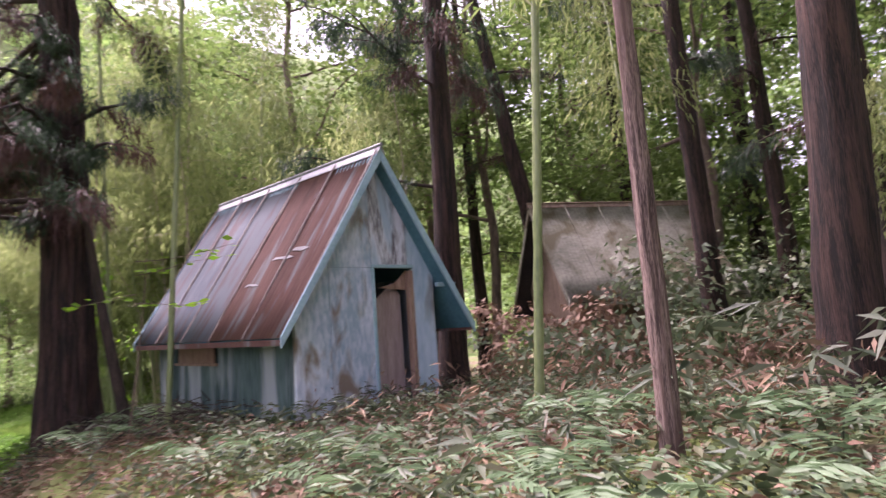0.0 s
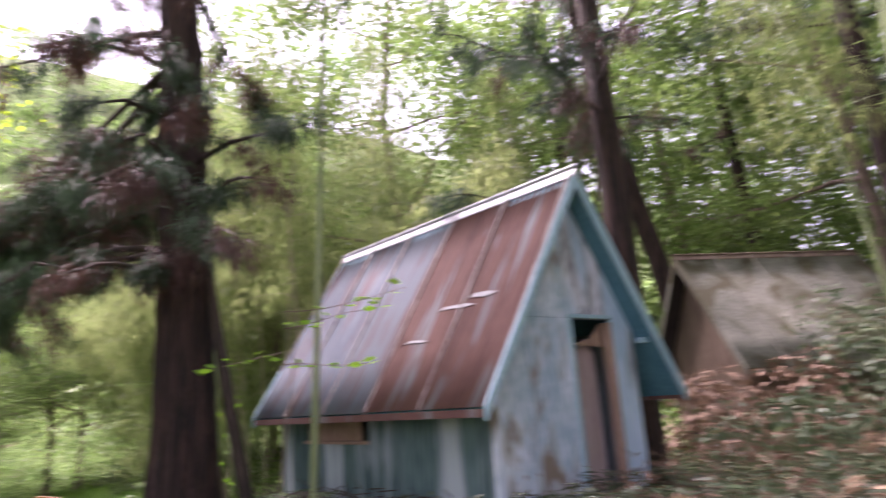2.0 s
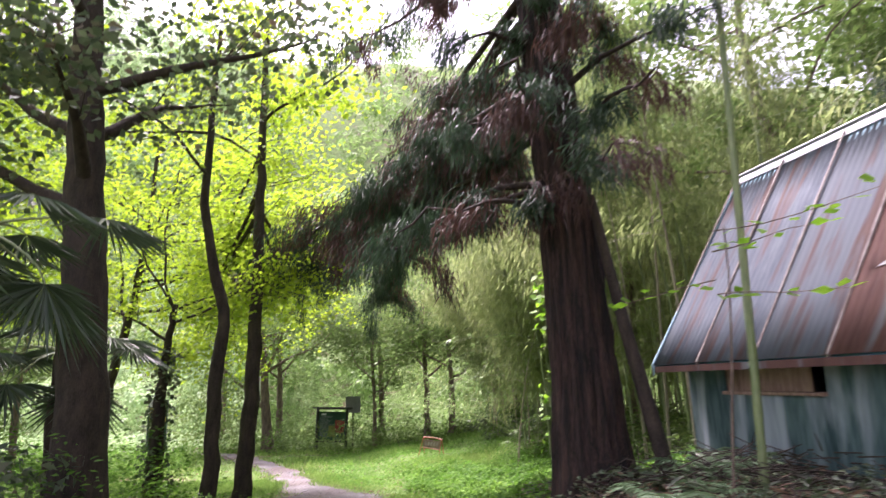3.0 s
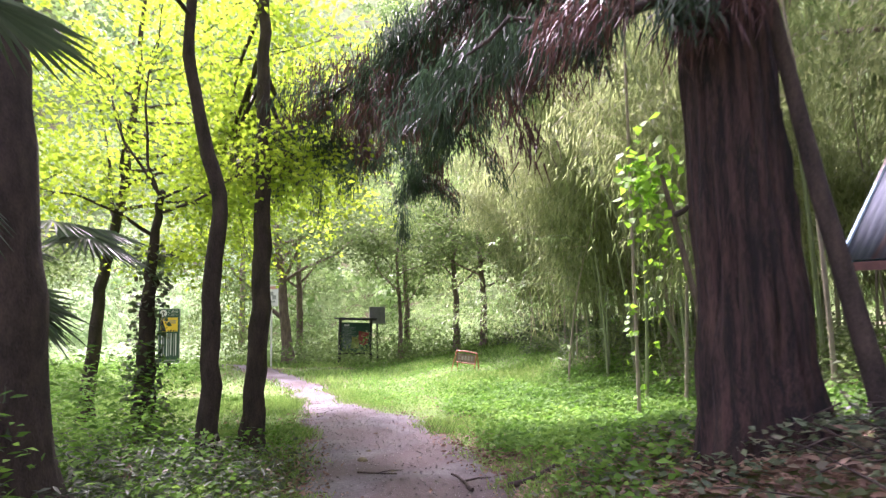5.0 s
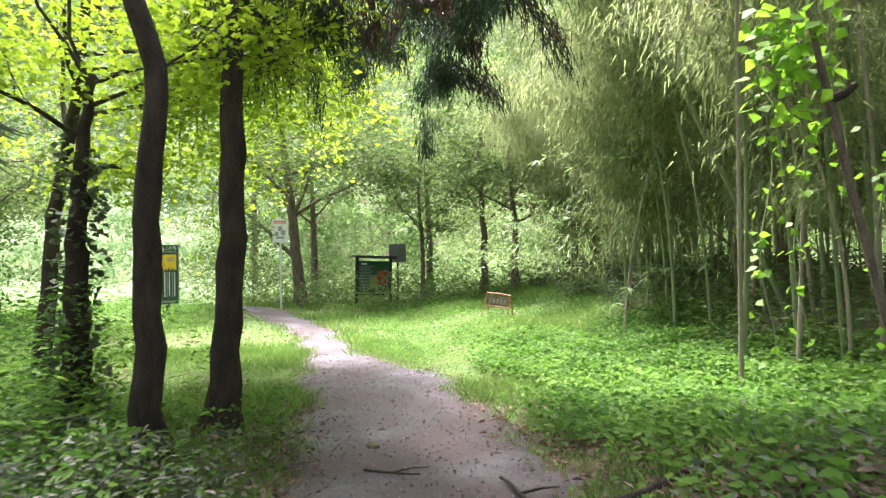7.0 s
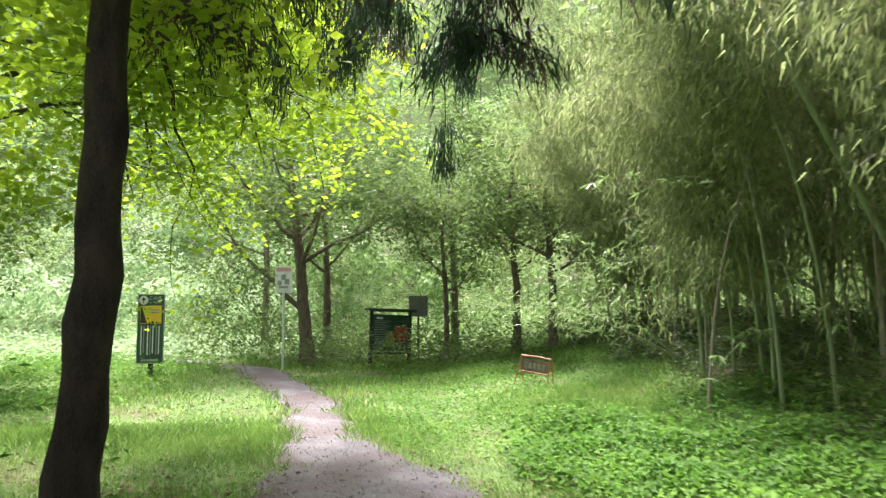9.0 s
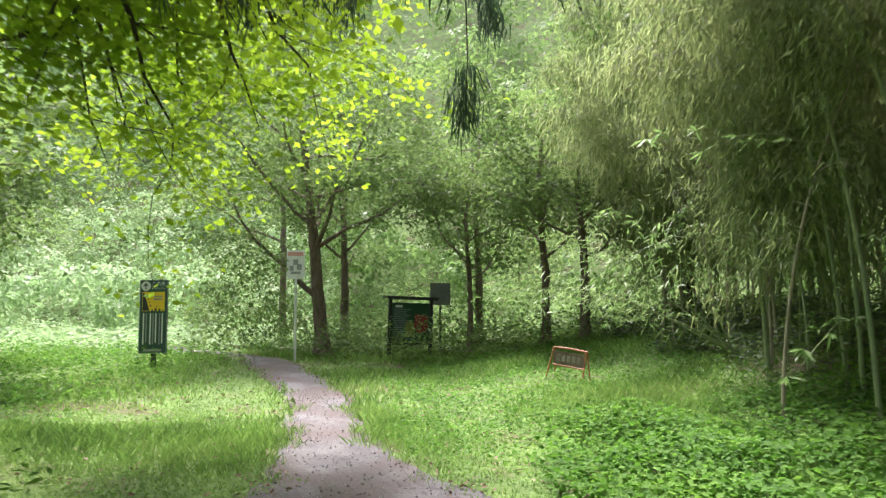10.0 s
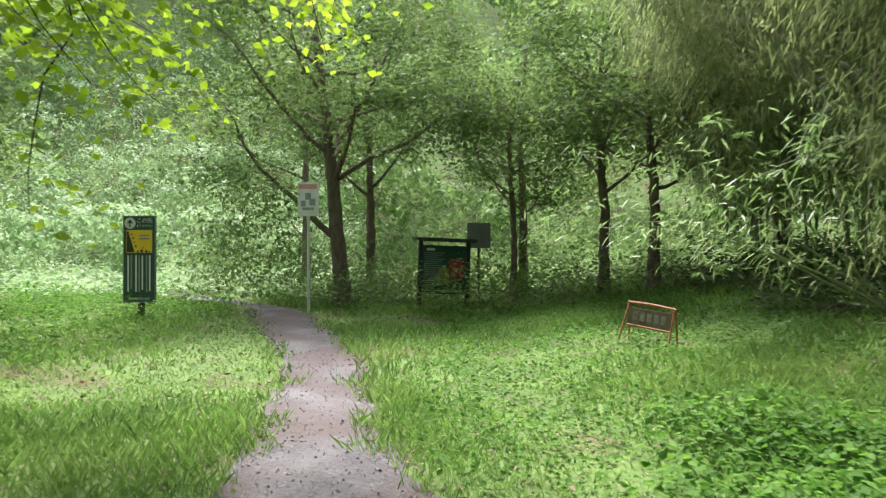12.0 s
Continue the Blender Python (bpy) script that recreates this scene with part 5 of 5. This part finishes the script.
p = scatter(16000, 6, 29, -4.8, 1.6, None)
u, vv = p[:, 0] * UX + p[:, 1] * UY, p[:, 0] * VX + p[:, 1] * VY
off = np.abs(vv - path_mid(u)) / path_half(u)
p = p[(off > 0.72) & (off < 1.25) & (RNG.uniform(0, 1, len(p)) < 0.55)]
p[:, 2] += RNG.uniform(0.015, 0.04, len(p))
stuff("leaf_litter", leaves("leaf_litter", p, headings(len(p), 0.05, 0.15), RNG.uniform(0.03, 0.075, len(p)), 0.026, 0.25), L_DEAD, "dry brown leaves gathered along the path's edges", "leaf litter")
p = scatter(4200, 8.0, 12.6, 0.75, 2.6, 0.0)
p[:, 2] += RNG.uniform(0.0, 0.06, len(p))
stuff("leaf_litter", leaves("leaf_litter", p, headings(len(p), 0.1, 0.25), RNG.uniform(0.06, 0.13, len(p)), 0.035, 0.25), L_STRAW, "pale dry leaves on the bank below the big cedar", "leaf litter")


def fern(x, y, seed):
    g = np.random.default_rng(seed)
    t = thing("fern", x, y, gz(x, y), "pale green fern with arching fronds", "fern", "ferns on the bank")
    for k in range(7):
        a = k * 0.9 + g.uniform(-0.2, 0.2)
        ln = g.uniform(0.4, 0.62)
        s = np.linspace(0.1, 1, 18)
        rib = np.stack([np.cos(a) * ln * s, np.sin(a) * ln * s, 0.28 * np.sin(s * 2.3)], -1)
        side = np.array((-math.sin(a), math.cos(a), 0))
        p = np.repeat(rib, 2, 0)
        d = np.tile(np.stack([side, -side]), (18, 1)) + np.array((math.cos(a), math.sin(a), 0)) * 0.35
        w = np.repeat(np.sin(s * 2.9) * 0.12 + 0.015, 2)
        part("frond", leaves("frond", p, d, w, 0.022, 0.05, 0.15), L_FERN, t)
    return t


for k, (u, v) in enumerate(((1.6, 2.1), (2.2, 2.5), (3.0, 2.0), (0.8, 2.7), (2.4, 3.2), (3.8, 2.4), (1.2, 3.4), (8.6, 2.9), (8.2, 2.4), (7.4, 1.7), (9.2, -2.2), (8.0, -1.7), (4.8, 1.9))):
    x, y = along(u, v)
    fern(x, y, 200 + k)

# low branch of bamboo leaves that reaches over the barrier, and a hanging cedar spray
g = np.random.default_rng(33)
t = thing("drooping_bamboo", -10.9, 19.3, gz(-10.9, 19.3), "thin bamboo bowing low over the clearing with pale leaves", "bamboo")
P, D, wood = [], [], Tubes()
for d, ln in (((-1, -0.5, 0.7), 3.2), ((-1, -0.8, 1.0), 4.0), ((-0.7, -1, 0.9), 3.2), ((-1, -0.2, 1.1), 4.2), ((-0.4, -1, 1.2), 3.6), ((-0.1, -1, 1.0), 3.4)):
    l = bend((0, 0, 0.1), d, ln, 9, 0.05, -0.07, g)
    part("culm", Tubes().add(l, np.linspace(0.014, 0.004, 10), 6).mesh("culm"), M_CULM, t)
    p, dd = needles(g, l[3:], 130, hang=0.3, spread=0.16)
    P.append(p)
    D.append(dd)
part("foliage", leaves("foliage", np.concatenate(P), np.concatenate(D), 0.15, 0.024, 0.1, 0.2), L_SPRIG, t)
for k in range(19):
    u, v = g.uniform(18.5, 25.5), g.uniform(3.9, 5.8)
    x, y = along(u, v)
    z = gz(x, y) + g.uniform(0.3, 3.4)
    t = thing("bamboo_sprig", x, y, z, "arching pale bamboo twig reaching out of the grove", "bamboo", "young bamboo sprigs")
    l = bend((0, 0, 0), (-VX + g.normal() * 0.5, -VY + g.normal() * 0.5, g.uniform(0.1, 0.7)), g.uniform(1.2, 2.4), 9, 0.08, -0.09, g)
    part("twig", Tubes().add(l, np.linspace(0.009, 0.003, 10), 5).mesh("twig"), M_CULM, t)
    nodes = np.repeat(l[2:] + g.normal(size=(8, 3)) * 0.06, 7, 0)
    side = headings(len(nodes), -0.15, 0.35) + np.repeat(unit(l[2:] - l[1:-1]), 7, 0) * 0.6
    part("foliage", leaves("foliage", nodes, side, g.uniform(0.1, 0.19, len(nodes)), 0.03, 0.1, 0.15), L_SPRIG, t)
t = thing("hanging_spray", -11.3, 13.3, 3.0, "cedar twig tip hanging down over the path", "twig")
l = np.array([(0.05, 0.0, 1.85), (0.0, 0.02, 1.4), (0.03, 0.0, 0.8), (0.0, 0.0, 0.3)])
part("stem", Tubes().add(l, (0.01, 0.008, 0.006, 0.004), 5).mesh("stem"), M_DARK_BARK, t)
p, dd = needles(g, np.array([(0, 0, 0.75), (0, 0, 0.45), (0, 0, 0.25)]), 260, hang=1.1, spread=0.07)
part("needles", leaves("needles", p, dd, RNG.uniform(0.12, 0.3, 260), 0.012, 0.2, 0.2), L_CEDAR, t)


# ---- far woods ----
def clumped(g, c, per, radius, size, material, name, label, category):
    """Leaf clumps: leaves thick near the skin of uneven rounded lumps, pointing outwards."""
    n = len(c) * per
    out = unit(g.normal(size=(n, 3)))
    out[:, 2] = np.abs(out[:, 2]) * np.where(g.uniform(size=n) < 0.75, 1, -1)
    reach = radius * np.repeat(g.uniform(0.6, 1.35, len(c)), per) * g.uniform(0.55, 1.05, n) ** 0.5
    p = np.repeat(c, per, 0) + out * reach[:, None] * (1, 1, 0.72)
    face = unit(out + g.normal(size=(n, 3)) * 0.35 + np.array((0, 0, 0.3)))
    side = unit(np.cross(face, g.normal(size=(n, 3))))
    fwd = np.cross(face, side)
    ln = (g.uniform(0.6, 1.3, n) * size)[:, None]
    v = np.stack([p - side * ln * 0.33, p + side * ln * 0.33, p + fwd * ln], 1)
    return stuff(name, mesh_from(name, v.reshape(-1, 3), np.arange(3 * n).reshape(-1, 3)), material, label, category)


def far_woods(n_clumps, per, r0, r1, a0, a1, z0, z1, size, material, label, seed, radius=1.3):
    g = np.random.default_rng(seed)
    a, r = radians(a0) + radians(a1 - a0) * g.uniform(0, 1, n_clumps), g.uniform(r0, r1, n_clumps)
    cx, cy = -8 - np.sin(a) * r, 9 + np.cos(a) * r
    c = np.stack([cx, cy, ground_z(cx, cy) + g.uniform(z0, z1, n_clumps)], -1)
    return clumped(g, c, per, radius, size, material, "far_woods", label, "woods")


# Haze and sunlight on the hill come from the pale leaf colours.
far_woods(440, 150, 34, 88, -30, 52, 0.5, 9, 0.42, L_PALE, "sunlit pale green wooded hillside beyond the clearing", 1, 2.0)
far_woods(170, 150, 64, 96, 50, 90, 0.5, 9, 0.45, L_HILL, "hillside above the clearing with bright haze put into its leaf colour", 18, 2.3)
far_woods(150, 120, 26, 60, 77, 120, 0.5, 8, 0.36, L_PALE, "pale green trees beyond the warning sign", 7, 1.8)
far_woods(170, 150, 60, 95, 48, 82, 1, 9, 0.45, L_HILL, "trees high on the hillside with haze and sun put into their leaf colour", 8, 2.4)
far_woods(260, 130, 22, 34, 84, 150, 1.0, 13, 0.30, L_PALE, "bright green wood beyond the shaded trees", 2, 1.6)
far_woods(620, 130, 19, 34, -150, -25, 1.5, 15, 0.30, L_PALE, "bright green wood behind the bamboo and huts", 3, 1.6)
far_woods(200, 100, 17, 30, -150, -30, 0.3, 5, 0.24, L_BROAD, "dark lower leaves of the wood behind the huts", 4)
far_woods(70, 130, 22, 30, -4, 36, 2.5, 10, 0.16, L_BROAD, "leafy thicket behind the notice board", 6)
far_woods(46, 110, 18.5, 22, 36, 56, 0.0, 1.1, 0.09, L_BROAD, "leafy bushes round the feet of the clearing trees", 17, 0.65)
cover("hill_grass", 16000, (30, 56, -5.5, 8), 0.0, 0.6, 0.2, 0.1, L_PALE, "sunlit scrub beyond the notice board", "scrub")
cover("hill_grass", 40000, (30, 66, -38, -5), 0.0, 0.7, 0.24, 0.12, L_HILL, "hillside scrub with sunlight put into its pale colour", "scrub")

# sapling, brush and a leaning stem near the hut and the big cedar
g = np.random.default_rng(71)
x, y = -3.35, 6.9
s = thing("sapling", x, y, gz(x, y) - 0.03, "thin sapling with a few flat bright leaves beside the hut", "sapling")
P, wood = [], Tubes()
wood.add(bend((0, 0, 0), (0.1, 0, 1), 2.0, 6, 0.06, 0, g), np.linspace(0.012, 0.005, 7), 5)
for d, z0, ln in (((0.8, 0.3, 0.1), 1.95, 1.1), ((0.6, 0.7, 0.15), 1.8, 1.0), ((-0.8, 0.3, 0.05), 1.6, 0.8), ((0.9, -0.2, 0.0), 1.5, 0.8)):
    l = bend((0.08, 0, z0), d, ln, 6, 0.08, 0, g)
    wood.add(l, np.linspace(0.005, 0.002, 7), 4)
    P.append(l[g.integers(1, 7, 11)] + g.normal(size=(11, 3)) * (0.09, 0.09, 0.02))
tagged(part("twig_spray", wood.mesh("twig_spray"), M_GREY_BARK, s), kind="stuff")
P = np.concatenate(P)
part("foliage", leaves("foliage", P, headings(len(P), 0.0, 0.1), 0.13, 0.075, 0.06), L_VINE, s)
n = 420
c = np.array(along(8.1, 2.75))
t = Tubes()
for _ in range(n):
    q = c + g.normal(size=2) * (0.7, 0.55)
    a = g.uniform(0, 6.28)
    z = gz(*q) + g.uniform(0.02, 0.3)
    t.add([(q[0], q[1], z), (q[0] + 0.28 * math.cos(a), q[1] + 0.28 * math.sin(a), z + g.uniform(-0.1, 0.15))], (0.007, 0.004), 3)
stuff("brush_heap", t.mesh("brush_heap"), M_DARK_BARK, "heap of dead brown twigs beside the cedar", "brush")
x, y = -4.1, 8.5
tagged(part("leaning_stem", Tubes().add(np.array([(x, y, gz(x, y) - 0.1), (x - 0.1, y - 0.03, gz(x, y) + 0.5), (x - 0.28, y - 0.12, gz(x, y) + 1.5), (x - 0.46, y - 0.24, gz(x, y) + 2.8)]), (0.08, 0.07, 0.06, 0.045), 10, 0.08).mesh("leaning_stem"), M_DARK_BARK), "dead stem leaning against the big cedar", "stem")


def thicket(n_clumps, per, x0, x1, y0, y1, z0, z1, size, material, label, seed, radius=0.95):
    g = np.random.default_rng(seed)
    cx, cy = g.uniform(x0, x1, n_clumps), g.uniform(y0, y1, n_clumps)
    c = np.stack([cx, cy, ground_z(cx, cy) + g.uniform(z0, z1, n_clumps)], -1)
    return clumped(g, c, per, radius, size, material, "thicket", label, "thicket")


thicket(360, 110, 4, 19, 11, 26, 0.5, 11, 0.17, L_BROAD, "leafy thicket between the cedars behind the grey hut", 1)
thicket(110, 110, 7, 17, 0, 12, 0.5, 8, 0.16, L_BROAD, "leafy thicket on the wooded bank", 2)
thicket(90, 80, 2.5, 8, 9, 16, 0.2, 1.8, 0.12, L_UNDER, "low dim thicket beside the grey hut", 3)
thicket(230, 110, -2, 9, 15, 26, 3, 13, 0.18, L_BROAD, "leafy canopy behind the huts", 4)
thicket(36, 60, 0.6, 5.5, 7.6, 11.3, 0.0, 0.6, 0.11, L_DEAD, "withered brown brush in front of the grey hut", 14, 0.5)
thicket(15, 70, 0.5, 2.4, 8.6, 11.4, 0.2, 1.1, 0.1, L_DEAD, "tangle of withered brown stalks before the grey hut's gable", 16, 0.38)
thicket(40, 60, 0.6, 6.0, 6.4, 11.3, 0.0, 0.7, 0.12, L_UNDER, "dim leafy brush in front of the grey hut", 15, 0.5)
far_woods(190, 130, 32, 62, 50, 80, 0.2, 2.6, 0.26, L_HILL, "hillside bushes with sunlight put into their pale colour", 9, 1.4)
far_woods(80, 130, 14.5, 24, 76, 100, 0.4, 6, 0.13, L_BROAD, "dense green trees beyond the warning sign", 10)
far_woods(24, 130, 16, 20, 54.5, 60, 0.2, 2.6, 0.11, L_BROAD, "dense bush beside the sunlit gap", 13, 0.9)
# Paler leaves carry the bright meadow light of these bushes in their colour.
far_woods(70, 110, 19.6, 24, 2, 54, 0.2, 1.6, 0.12, L_PALE, "dense bushes behind the notice board", 11, 0.9)
far_woods(60, 130, 20, 25, -6, 34, 1.5, 6.5, 0.13, L_BAMBOO, "leafy bamboo thicket at the end of the clearing", 12)
thicket(12, 120, -9.9, -8.9, 4.6, 5.4, 0.1, 0.8, 0.1, L_UNDER, "dark evergreen shrub at the foot of the shaded tree", 5, 0.45)
